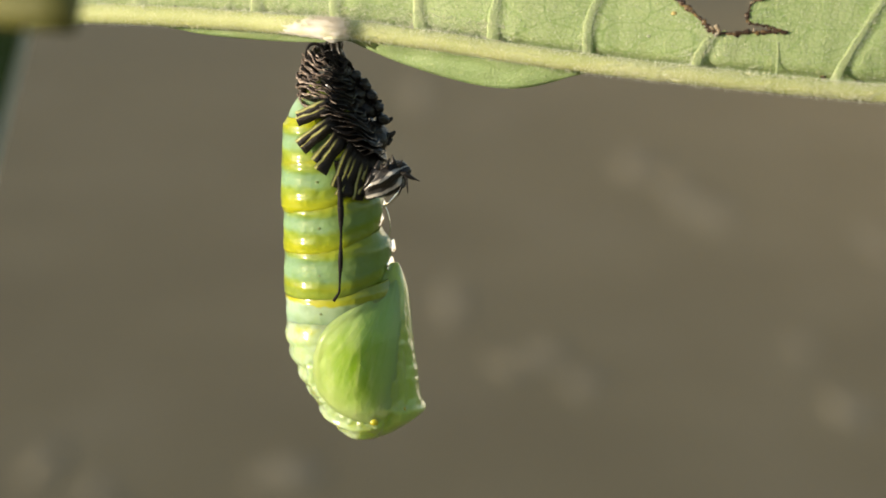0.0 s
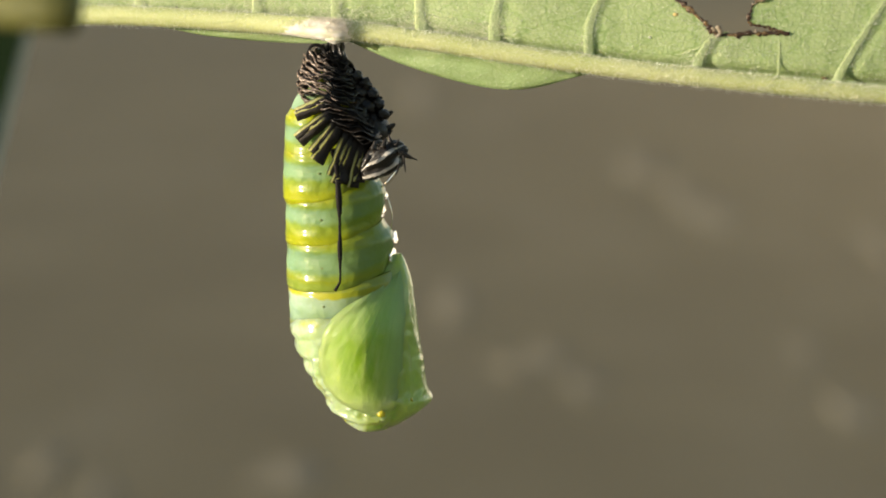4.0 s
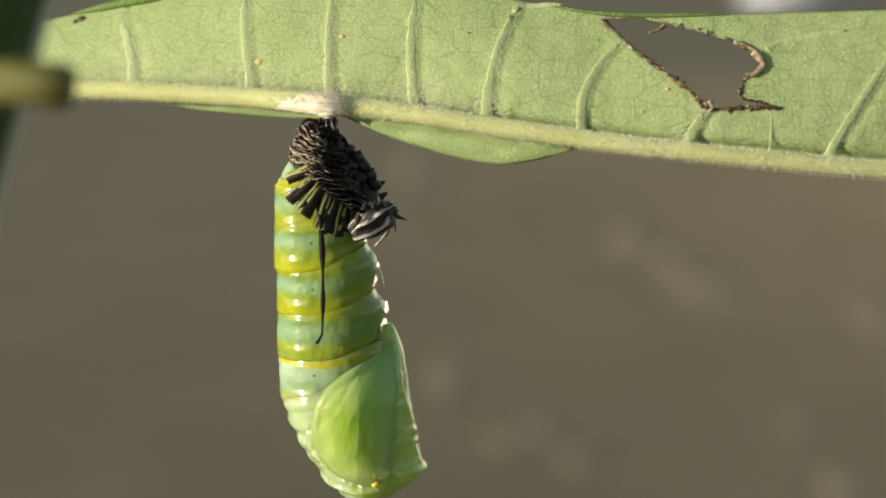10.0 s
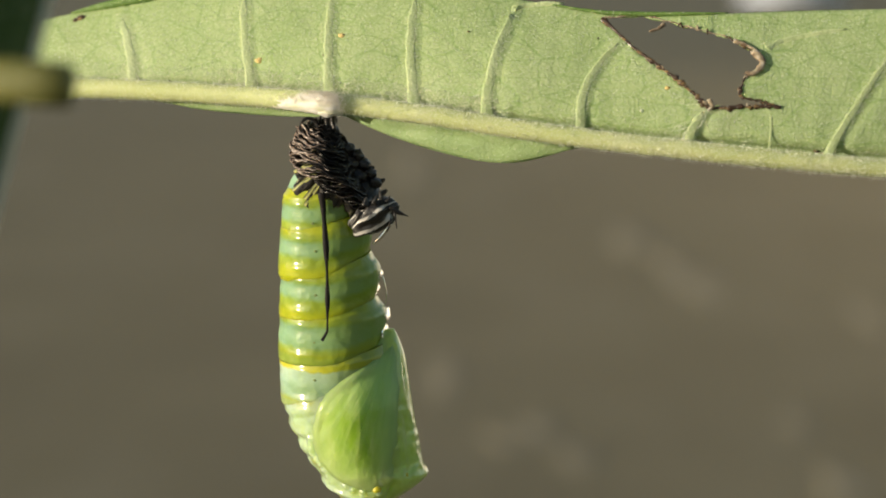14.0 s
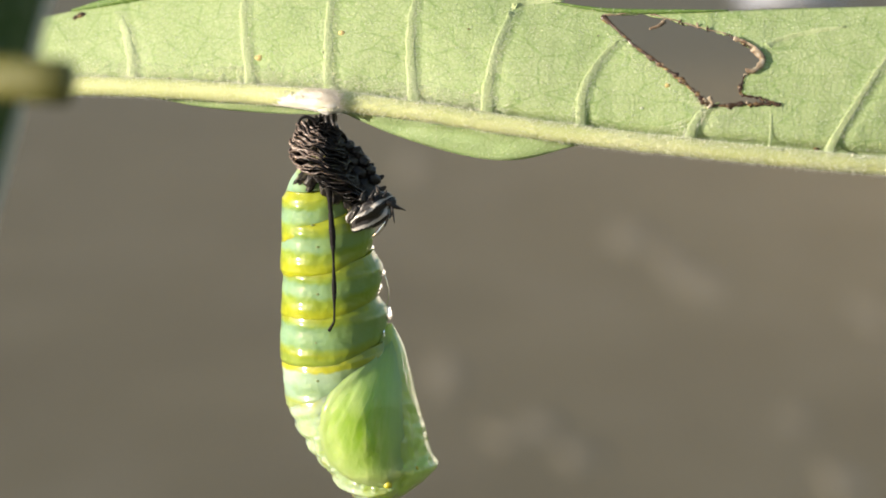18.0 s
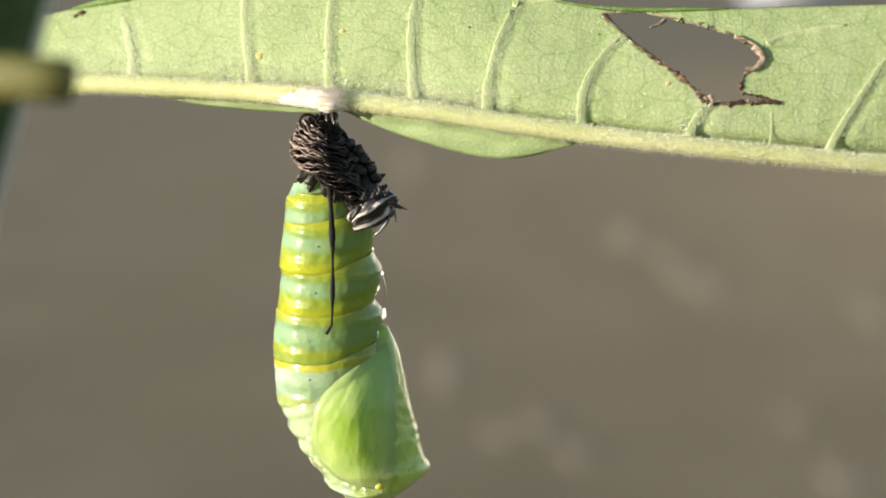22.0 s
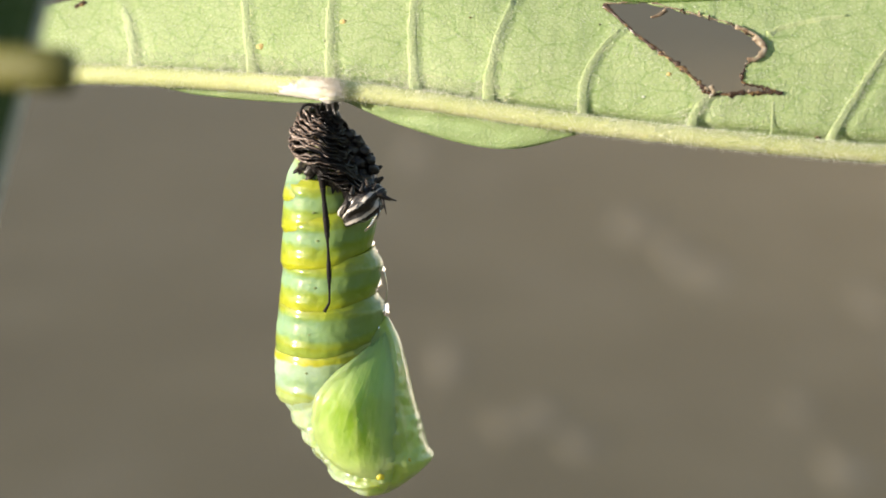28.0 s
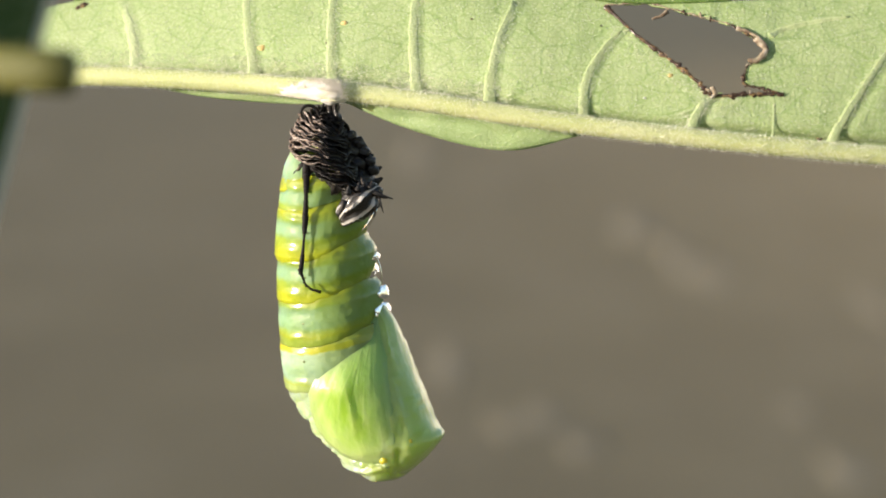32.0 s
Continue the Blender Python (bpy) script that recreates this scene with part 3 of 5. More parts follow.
for i in range(16):
    x, y = crumbs.choice(JAGGED if i % 3 else JAGGED[-60:])
    r = crumbs.uniform(1.2, 3.0)
    x, y = x + crumbs.uniform(-3, 3), y + crumbs.uniform(-3, 3)
    part("crumb", moved(blob(r * U * 1.9, r * U * 0.7, r * U * 0.8, i, 0.9, 9, 7), Matrix.Translation(on_leaf(x, y, blade_depth(x, y) - 0.0001)) @ Matrix.Rotation(crumbs.uniform(0, 3), 4, 'Y')), (DEAD, SCAB, DEAD, DEAD, SCAB)[i % 5], leaf, "dry crumb on the chewed edge")
# bits of debris on the blade
for i, (x, y, r, mat) in enumerate([(460, 101, 4.6, ORANGE), (606, 57, 3.6, ORANGE), (575, 92, 1.8, DEAD), (1182, 150, 3, ORANGE), (1137, 190, 2, FUZZ), (1446, 262, 3.5, DEAD), (302, 139, 3, DEAD), (146, 26, 6, DEAD), (136, 30, 4, DEAD), (1060, 62, 1.3, DEAD), (831, 50, 1.5, DEAD), (957, 228, 1.6, DEAD)]):
    part("speck", moved(blob(r * U * 1.5, r * U * 0.35, r * U, i, 0.5, 10, 8), Matrix.Translation(on_leaf(x, y, blade_depth(x, y) - 0.0001))), mat, leaf, "dry speck stuck to the leaf")


def hairs(count, place, length, thick, seed):
    rnd = random.Random(seed)
    verts, faces = [], []
    for _ in range(count):
        p, d = place(rnd)
        d = d.normalized()
        a = d.orthogonal().normalized() * thick
        b = d.cross(a)
        tip = p + d * length * rnd.uniform(0.5, 1.2)
        o = len(verts)
        verts += [p + a, p - a * 0.5 + b * 0.8, p - a * 0.5 - b * 0.8, tip]
        faces += [(o, o + 1, o + 3), (o + 1, o + 2, o + 3), (o + 2, o, o + 3)]
    return verts, faces


def rib_hair(rnd):
    x = rnd.uniform(-60, 1640)
    w = rnd.uniform(0.15, 2.9)
    s = (x + 160) / 1860
    r = (19 - 4 * s) * U
    c = on_leaf(x, curve1(MIDRIB, x), rib_depth(x))
    n = Vector((0, -math.sin(w) * 0.9, math.cos(w)))
    return c + n * r * 0.97, n + Vector((rnd.uniform(-0.5, 0.9), rnd.uniform(-0.3, 0.3), rnd.uniform(-0.4, 0.4)))


def blade_hair(rnd):
    x = rnd.uniform(0, 1600)
    m = curve1(MIDRIB, x)
    y = m - 24 - rnd.random() ** 1.3 * (m - 26 - curve1(MARGIN, x))
    if rnd.random() < 0.3:
        x = rnd.uniform(20, 880)
        y = curve1(MIDRIB, x) - 17 - rnd.random() ** 2 * 30
    elif rnd.random() < 0.25:
        v = VEINS[rnd.randrange(8)]
        q = rnd.random()
        y = v[0][1] + (v[2][1] - v[0][1]) * q
        x = vein_x(v, y) + rnd.uniform(-11, 11)
    while inside(HOLE, x, y):
        y += 40
    return on_leaf(x, y, blade_depth(x, y)), Vector((rnd.uniform(-0.6, 1), -0.5, rnd.uniform(-0.7, 0.5)))


tagged(part("down", hairs(9000, rib_hair, 8 * U, 0.32 * U, 3), FUZZ, leaf, "short pale down on the midrib", smooth=False), kind="stuff")
tagged(part("blade_down", hairs(14000, blade_hair, 7.5 * U, 0.32 * U, 4), FUZZ, leaf, "short pale down on the blade", smooth=False), kind="stuff")


def tuft_hair(rnd):
    """Longer white hairs standing in the crease between midrib and blade, thickest in the vein corners."""
    x = rnd.uniform(380, 900) if rnd.random() < 0.6 else rnd.choice((445, 590, 735, 858, 1028, 1220)) - abs(rnd.gauss(0, 16))
    y = curve1(MIDRIB, x) - 15 - rnd.random() ** 2 * 34
    return on_leaf(x, y, blade_depth(x, y, 0.3)), Vector((rnd.uniform(-0.7, 0.9), -0.7, rnd.uniform(-0.2, 0.9)))


tagged(part("tuft", hairs(2000, tuft_hair, 12 * U, 0.40 * U, 5), FUZZ, leaf, "longer white hairs in the corners of the veins", smooth=False), kind="stuff")

# ---- silk pad on the midrib ----
PAD_AT = at(585, 186)
silk = thing("silk_pad", PAD_AT, "white fuzzy silk pad spun onto the midrib of the leaf", "silk pad")


def silk_thread(rnd):
    x = min(612, 585 - abs(rnd.gauss(0, 45)) + rnd.uniform(0, 30))
    y = curve1(MIDRIB, x) + rnd.uniform(-20, 12) * (0.5 + 0.5 * (x > 540))
    return at(x, y, rib_depth(x) - (19 - abs(y - curve1(MIDRIB, x)) * 0.5) * U) - PAD_AT, Vector((rnd.uniform(-1, 1), -0.35, rnd.uniform(-0.4, 0.5)))


tagged(part("silk", hairs(2200, silk_thread, 10 * U, 0.3 * U, 8), THREADS, silk, smooth=False), kind="stuff")
mat_line = [(x, curve1(MIDRIB, x) + 2) for x in range(430, 612, 6)]
part("silk_mat", tube([at(x, y, rib_depth(x)) - PAD_AT for x, y in mat_line], lambda s: U * (11.0 + 9.0 * min(1, s * 1.25) - 7 * max(0, s - 0.9) / 0.1), 24, 0.97, 0.12, 3), SILK, silk, "matted white silk")
part("silk_knot", moved(blob(24 * U, 12 * U, 13 * U, 2, 0.4, 24, 16), Matrix.Translation(at(586, 187, -26 * U) - PAD_AT)), SILK, silk)

# ---- stems ----
far_stem_at = at(-335, 165, lean(-335) + 0.001)
far_stem_at.z = 0
tall = thing("milkweed_plant", far_stem_at, "upright green milkweed plant stem standing in the ground behind the leaf", "plant")
part("stalk", tube([Vector((0, 0, z * 0.1 - 0.01)) + Vector((0.001 * math.sin(z), 0, 0)) for z in range(0, 11)], 0.0032, 14, 1.0, 0.05), STEM, tall)


def near_line(y):
    return 66 - 0.255 * y - 104


NEAR = -0.07
top, low = at(near_line(-900), -900, NEAR), at(near_line(900), 900, NEAR)
foot = low + (low - top) * (low.z / (top.z - low.z))
stem = thing("green_plant", foot, "dark green plant stem with a blunt cut leaf stalk", "plant")
part("stalk", tube([foot.lerp(top, i / 40) - foot - Vector((0, 0, 0.004 if i == 0 else 0)) for i in range(41)], 0.004, 18, 1.0, 0.04), STEM, stem)
# rim light on the stem's fine hairs, built as a thin pale tube
part("ridge", tube([at(near_line(y) + 121, y, NEAR) - foot for y in range(-600, 1300, 100)], 0.00036, 8, 1.0, 0.1), FUZZ, stem, "pale tube standing for the rim-lit hairs along the stem")
stub = [at(-60, 132, NEAR), at(-20, 135, NEAR - 0.004), at(24, 139, NEAR - 0.007), at(78, 142, NEAR - 0.008), at(118, 146, NEAR - 0.008), at(131, 147, NEAR - 0.008), at(135, 148, NEAR - 0.008)]
part("leaf_stalk", tube([p - foot for p in stub], lambda s: 0.0014 * (1 if s < 0.75 else 1 - (s - 0.75) * 2.6), 14, 1.0, 0.06), STALK, stem, "blunt yellow-green cut leaf stalk")


# ---- chrysalis ----
HANG = at(586, 205)
pupa = thing("chrysalis", HANG, "wet green butterfly chrysalis with yellow rings hanging from a leaf", "chrysalis")
homes = {}


def loc(x, y, d, home):
    return Vector(((x - home[0]) * U, d, (home[1] - y) * U))


def ring_part(name, home, top, bottom, w0, w1, mat, lean=0.0, dome=False, label="", scallop=1.0):
    """One ring of the abdomen: a swollen band with tucked ends that slide inside its neighbours."""
    h = bottom - top
    rows, uvr = [], []
    N = 96
    for i in range(41):
        s = -0.16 + 1.32 * i / 40
        w = w0 + (w1 - w0) * s
        inner = 1.0
        if s < 0:
            inner = 0.992 - 0.45 * -s
        elif s > 1:
            inner = 0.990 - 0.5 * (s - 1)
        else:
            swell = min(1.0, s / 0.16, (1 - s) / 0.12)
            inner = 0.992 + 0.005 * math.sin(swell * math.pi / 2) + 0.006 * math.sin(s * math.pi * 3.0) ** 2 + 0.004 * s
        if dome:
            inner *= math.sqrt(max(0.02, 1 - max(0, 0.62 - s) ** 2 * 1.75)) if s < 0.62 else 1
        ring = []
        for k in range(N):
            a = 2 * math.pi * k / N
            cx = math.cos(a)
            step = -0.17 + 0.14 * math.sin(max(0.0, s) / 0.28 * math.pi / 2) if s < 0.28 else -0.03 - 0.14 * ((s - 0.28) / 0.72) ** 1.2
            saw = scallop * step * max(0, cx) ** 3
            saw -= 0.055 * max(0, -cx) ** 2 * (s - 0.5) * (1.0 if -0.02 < s < 1.02 else 0)
            da = math.degrees(a) - 122 - 6 * noise.noise(Vector((home[1], 0, 0)))
            saw += 0.024 * math.exp(-(da / 13) ** 2) * (math.exp(-((s - 0.16) / 0.07) ** 2) + 0.9 * math.exp(-((s - 0.82) / 0.08) ** 2))
            fold = 0.012 * noise.noise(Vector((math.cos(a) * 2.2, math.sin(a) * 2.2, s * 2.4 + home[1])))
            crimp = 0.004 * math.sin(a * 21 + 3 * noise.noise(Vector((a, s, home[1])))) * (0.5 if 0 < s < 1 else 0)
            r = w * (inner + saw + fold + crimp)
            y = top + h * s - lean * max(0, (cx + 0.2) / 1.2) ** 1.2
            ring.append(loc(home[0] + r * cx, y, -0.92 * r * math.sin(a) * U, home))
        rows.append(ring)
        uvr.append(max(0.0, min(1.0, s)))
    ob = part(name, loft(rows, uvr), mat, pupa, label)
    ob.location = at(*home) - HANG
    homes[ob] = home
    return ob


rings = [
    ring_part("abdomen_ring", (560, 330), 302, 378, 70, 76, SEG, 22),
    ring_part("abdomen_ring", (569, 415), 376, 456, 81, 87, SEG, 28),
    ring_part("abdomen_ring", (580, 494), 455, 535, 88, 93, SEG, 28),
    ring_part("abdomen_ring", (590, 574), 534, 614, 95, 99, SEG_LAST, 28),
    ring_part("abdomen_ring", (600, 650), 614, 692, 100, 99, SEG_LOW, 26, False, "pale waist ring with a bright yellow line", 0.3),
]
cap = ring_part("abdomen_end", (553, 290), 240, 314, 32, 65, SEG_TOP, 0, True, "rounded pale green end of the abdomen", 0.4)
for r, (x, y) in zip(rings, ((545, 345), (552, 408), (556, 490), (560, 574), (565, 640))):
    hx, hy = homes[r]
    w = {415: 84, 494: 91, 574: 97, 650: 100, 330: 76}[hy]
    d = -0.92 * w * math.sqrt(max(0.05, 1 - ((x - hx) / w) ** 2)) * U
    part("spiracle", moved(blob(3.2 * U, 1.4 * U, 1.9 * U, 1, 0.2, 12, 7), Matrix.Translation(loc(x, y, d * 1.0, (hx, hy)))), PORE, r, "small dark breathing pore")
# mirror slivers in the belly folds, tilted to give the glints of moulting fluid
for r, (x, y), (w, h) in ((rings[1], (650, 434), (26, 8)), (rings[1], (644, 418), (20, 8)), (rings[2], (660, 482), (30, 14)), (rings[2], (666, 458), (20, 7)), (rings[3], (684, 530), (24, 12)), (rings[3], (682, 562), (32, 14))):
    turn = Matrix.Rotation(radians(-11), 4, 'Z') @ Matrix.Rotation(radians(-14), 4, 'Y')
    part("glint_film", moved(blob(2.6 * U, w * U, h * U, h, 0.3, 24, 14), Matrix.Translation(loc(x, y, 0.0, homes[r])) @ turn), GLINT_FILM, r, "mirror sliver standing for the glint of wet film in the fold")

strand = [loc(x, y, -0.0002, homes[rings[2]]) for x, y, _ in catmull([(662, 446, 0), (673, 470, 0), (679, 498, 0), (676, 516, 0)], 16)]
part("membrane", tube(strand, lambda s: 0.9 * U * (0.7 + 0.7 * s), 7), GLINT_FILM, rings[2], "thin clear strand of membrane")

THORAX = (620, 720)
LEFT = [(556, 690), (566, 655), (600, 590), (640, 536), (683, 507), (720, 516), (760, 533), (790, 550), (812, 568), (835, 584), (855, 606), (868, 622), (876, 640), (881, 656)]
RIGHT = [(556, 699), (566, 705), (600, 719), (640, 727), (683, 734), (720, 741), (760, 750), (790, 755), (800, 760), (812, 768), (824, 761), (838, 745), (855, 722), (868, 701), (876, 685), (881, 670)]


WING_EDGE = [(700, 577), (668, 601), (627, 626), (595, 650), (575, 676), (565, 708), (562, 744), (569, 774), (583, 797), (608, 819), (645, 832), (684, 834), (705, 812), (712, 769), (713, 725), (713, 680), (714, 635), (710, 598)]
# relief of the thorax: lines (points, height, width) and round lumps (x, y, radius, height)
CREST = [
    (((699, 574), (707, 604), (712, 640), (724, 684), (736, 728), (743, 768), (746, 800)), 3.5, 5.0),
    (((724, 640), (731, 676), (743, 716), (750, 760), (756, 800)), 3.0, 3.5),
    (((716, 690), (721, 740), (728, 790), (722, 826)), 2.5, 4.0),
    (((706, 640), (715, 690), (717, 740), (718, 800)), -1.0, 4.5),
    (((520, 757), (545, 748), (566, 735)), -5.0, 5.0),
    (((535, 790), (556, 783), (574, 772)), -3.5, 4.0),
    (((556, 812), (572, 806), (588, 796)), -3.5, 4.0),
    (((568, 822), (584, 832), (604, 842), (640, 847), (672, 845)), 5.5, 4.5),
    (((588, 850), (612, 856), (640, 858), (676, 856)), -4.0, 4.5),
    (((708, 818), (700, 840), (690, 866)), -6.0, 5.0),
    (((514, 716), (540, 708), (566, 700)), -2.5, 4.5),
]
LUMPS = [(528, 722, 12, 5), (543, 740, 7, 4), (549, 768, 9, 4), (566, 790, 8, 4), (650, 864, 18, 9), (618, 852, 14, 5), (596, 842, 10, 4), (700, 846, 12, 4), (728, 830, 12, 5), (678, 836, 8, 4)]
bead = random.Random(5)
for q in catmull([(x, y, 0) for x, y in ((556, 742), (562, 768), (578, 796), (602, 822), (640, 834), (680, 838))], 15):
    LUMPS.append((q.x + bead.uniform(-3, 3), q.y + bead.uniform(-3, 3), bead.uniform(4, 6.5), bead.uniform(3.0, 7.0)))


for q in catmull([(x, y, 0) for x, y in ((706, 596), (711, 630), (724, 676), (738, 722), (745, 764), (750, 798))], 17):
    LUMPS.append((q.x + bead.uniform(-2, 4), q.y + bead.uniform(-5, 5), bead.uniform(4, 7), bead.uniform(1.0, 3.2)))


DEEP = [(556, 0), (790, 0), (812, 84), (835, 90), (850, 83), (862, 68), (872, 46), (881, 10)]


def relief_at(x, y):
    h = 0.0
    for line, high, wide in CREST:
        best = 1e9
        for (x0, y0), (x1, y1) in zip(line, line[1:]):
            dx, dy = x1 - x0, y1 - y0
            t = max(0, min(1, ((x - x0) * dx + (y - y0) * dy) / (dx * dx + dy * dy)))
            best = min(best, (x0 + t * dx - x) ** 2 + (y0 + t * dy - y) ** 2)
        if best < 9 * wide * wide:
            h += high * math.exp(-best / wide ** 2)
    if inside(WING_EDGE, x, y):
        return h * 0.3
    for lx, ly, r, high in LUMPS:
        d = (x - lx) ** 2 + (y - ly) ** 2
        if d < 9 * r * r:
            h += high * math.exp(-d / r ** 2)
    return h


def thorax_part():
    rows = []
    N, R = 220, 130
    for i in range(R):
        s = i / (R - 1)
        y = 556 + 325 * (1 - (1 - s) ** 1.25)
        l, r = curve1(LEFT, y), curve1(RIGHT, y)
        w, c = max(3, (r - l) / 2), (r + l) / 2
        ring = []
        for k in range(N):
            a = 2 * math.pi * k / N
            cx, cy = math.cos(a), math.sin(a)
            out = w * ((0.022 if y > 690 else 0.010) * noise.noise(Vector((cx * 3.2, cy * 3.2, y * 0.035))) + (0.012 if y > 690 else 0.004) * noise.noise(Vector((cx * 8, cy * 8, y * 0.08))))
            out *= 1 - 0.6 * max(0.0, cx)
            out += relief_at(c + w * cx, y) * (0.35 + 0.65 * abs(cy)) * min(1.0, w / 40)
            out += 1.6 * math.sin(y * 0.19) * max(0, -cx) ** 3
            q = 1 + out / w
            ring.append(loc(c + w * q * cx, y + 0.25 * out * max(0.0, (y - 820) / 60), -0.90 * max(w, curve1(DEEP, y)) * q * math.copysign(abs(cy) ** 0.9, cy) * U, THORAX))
        rows.append(ring)
    ob = part("thorax", loft(rows), BODY, pupa, "glossy pale green thorax and head end")
    ob.location = at(*THORAX) - HANG
    homes[ob] = THORAX
    return ob


thorax = thorax_part()


def thorax_depth(x, y):
    """Half depth of the finished thorax surface, its relief included."""
    l, r = curve1(LEFT, y), curve1(RIGHT, y)
    w, c = max(3, (r - l) / 2), (r + l) / 2
    cx = max(-0.995, min(0.995, (x - c) / w))
    deep = 0.90 * (max(w, curve1(DEEP, y)) + relief_at(x, y) * min(1.0, w / 40)) * math.sqrt(1 - cx * cx) ** 0.9
    if 600 < y < 694:
        q = min(1, abs((x - 600) / 100))
        deep = max(deep, 0.93 * 100 * math.sqrt(1 - q * q))
    return deep


def wing(side):
    edge = catmull([(*q, 0) for q in WING_EDGE + WING_EDGE[:1]], 104)[:-1]
    cx, cy = 648, 720
    rows, uvs = [], []
    for i in range(-2, 23):
        rho = 1.0 - max(0, i) / 22
        k = {-2: 0.70, -1: 0.95}.get(i, rho)
        ring = []
        for e in edge:
            x, y = cx + (e.x - cx) * k, cy + (e.y - cy) * k
            lip = max(0.12, min(1.0, (625 - e.x) / 45)) if e.y < 760 else max(0.12, min(1.0, (640 - e.x) / 45))
            free = max(0.0, min(1.0, (700 - e.x) / 60))
            swell = (6.0 + 3.5 * free) * (1 - k ** 2) ** (1.2 + 0.3 * (1 - free)) + 1.0 * noise.noise(Vector((x * 0.03, y * 0.02, 4)))
            swell += 1.6 * lip * math.exp(-((k - 0.93) / 0.05) ** 2) - 1.2 * lip * math.exp(-((k - 0.82) / 0.05) ** 2)
            fan = math.atan2(x - 705, y - 545)
            swell += 0.45 * math.sin(fan * 26 + 1.5 * noise.noise(Vector((x * 0.02, y * 0.02, 9)))) * min(1.0, 3 * (1 - k)) * max(0.0, min(1.0, (y - 690) / 90))
            deep = thorax_depth(x, y)
            deep = {-2: 0.25 * deep, -1: 0.6 * deep, 0: deep - 1.5}.get(i, deep + swell + min(2.2, 1.1 * i) * (0.15 + 0.85 * free))
            ring.append(loc(x, y, side * deep * U, THORAX))
            uvs.append((fan, 1 - rho))
        rows.append(ring)
    v, f, _ = loft(rows)
    part("wing_case", (v, f if side < 0 else [q[::-1] for q in f], uvs), WING, thorax, "smooth lime green wing case")


wing(-1)
wing(1)
part("proboscis_tip", tube([loc(x, y, -0.0003, THORAX) for x, y in ((716, 640), (712, 618), (707, 594), (702, 576), (699, 566), (698, 562))], lambda s: 7 * U * (1 - 0.97 * s), 10), BODY, thorax, "pointed green tip of the mouthpart case")
for (x, y, rx, rz, f, mat, nm) in ((748, 812, 14, 10, 0.1, BODY, "head_horn"), 
                                   (679, 831, 8, 8, 1.05, SPOT, "yellow_spot"), (752, 812, 6, 5, 0.6, SPOT, "yellow_spot"), (622, 856, 9, 6, 0.7, SPOT, "yellow_spot"), (729, 806, 5, 5, 0.98, SPOT, "yellow_spot")):
    part(nm, moved(blob(rx * U, min(rx, rz) * U, rz * U, x, 0.25, 16, 10), Matrix.Translation(loc(x, y, (-f * thorax_depth(x, y) + 0.72 * min(rx, rz)) * U, THORAX))), mat, thorax, "small raised yellow spot" if mat is SPOT else "")
part("head_point", tube([loc(x, y, -0.0002, THORAX) for x, y in ((738, 806), (752, 811), (762, 812))], lambda s: 12 * U * (1 - 0.9 * s), 9), BODY, thorax, "small pointed horn of the head")

part_home = (556, 300)
stalk = part("cremaster", tube([Vector((0, 0, z * U)) for z in (-14, 0, 12, 24, 34, 42, 48, 53, 55)], lambda s: U * curve1([(0, 17), (0.25, 10), (0.5, 7), (0.75, 6.5), (0.88, 9), (0.95, 8), (1, 4)], s), 12, 1.0, 0.12), STALK_BLACK, pupa, "short glossy black stalk with a knob")
stalk.location = at(*part_home) - HANG
homes[stalk] = part_home

# ---- shed caterpillar skin ----
skin = thing("shed_skin", HANG, "crumpled black striped caterpillar skin bunched at the top of the chrysalis", "shed skin")
AXIS = [(582, 224), (577, 252), (582, 285), (598, 315), (632, 350)]
WIDE = [(0, 17), (0.12, 34), (0.3, 50), (0.55, 60), (0.8, 62), (1, 44)]
folds = []
rnd = random.Random(11)


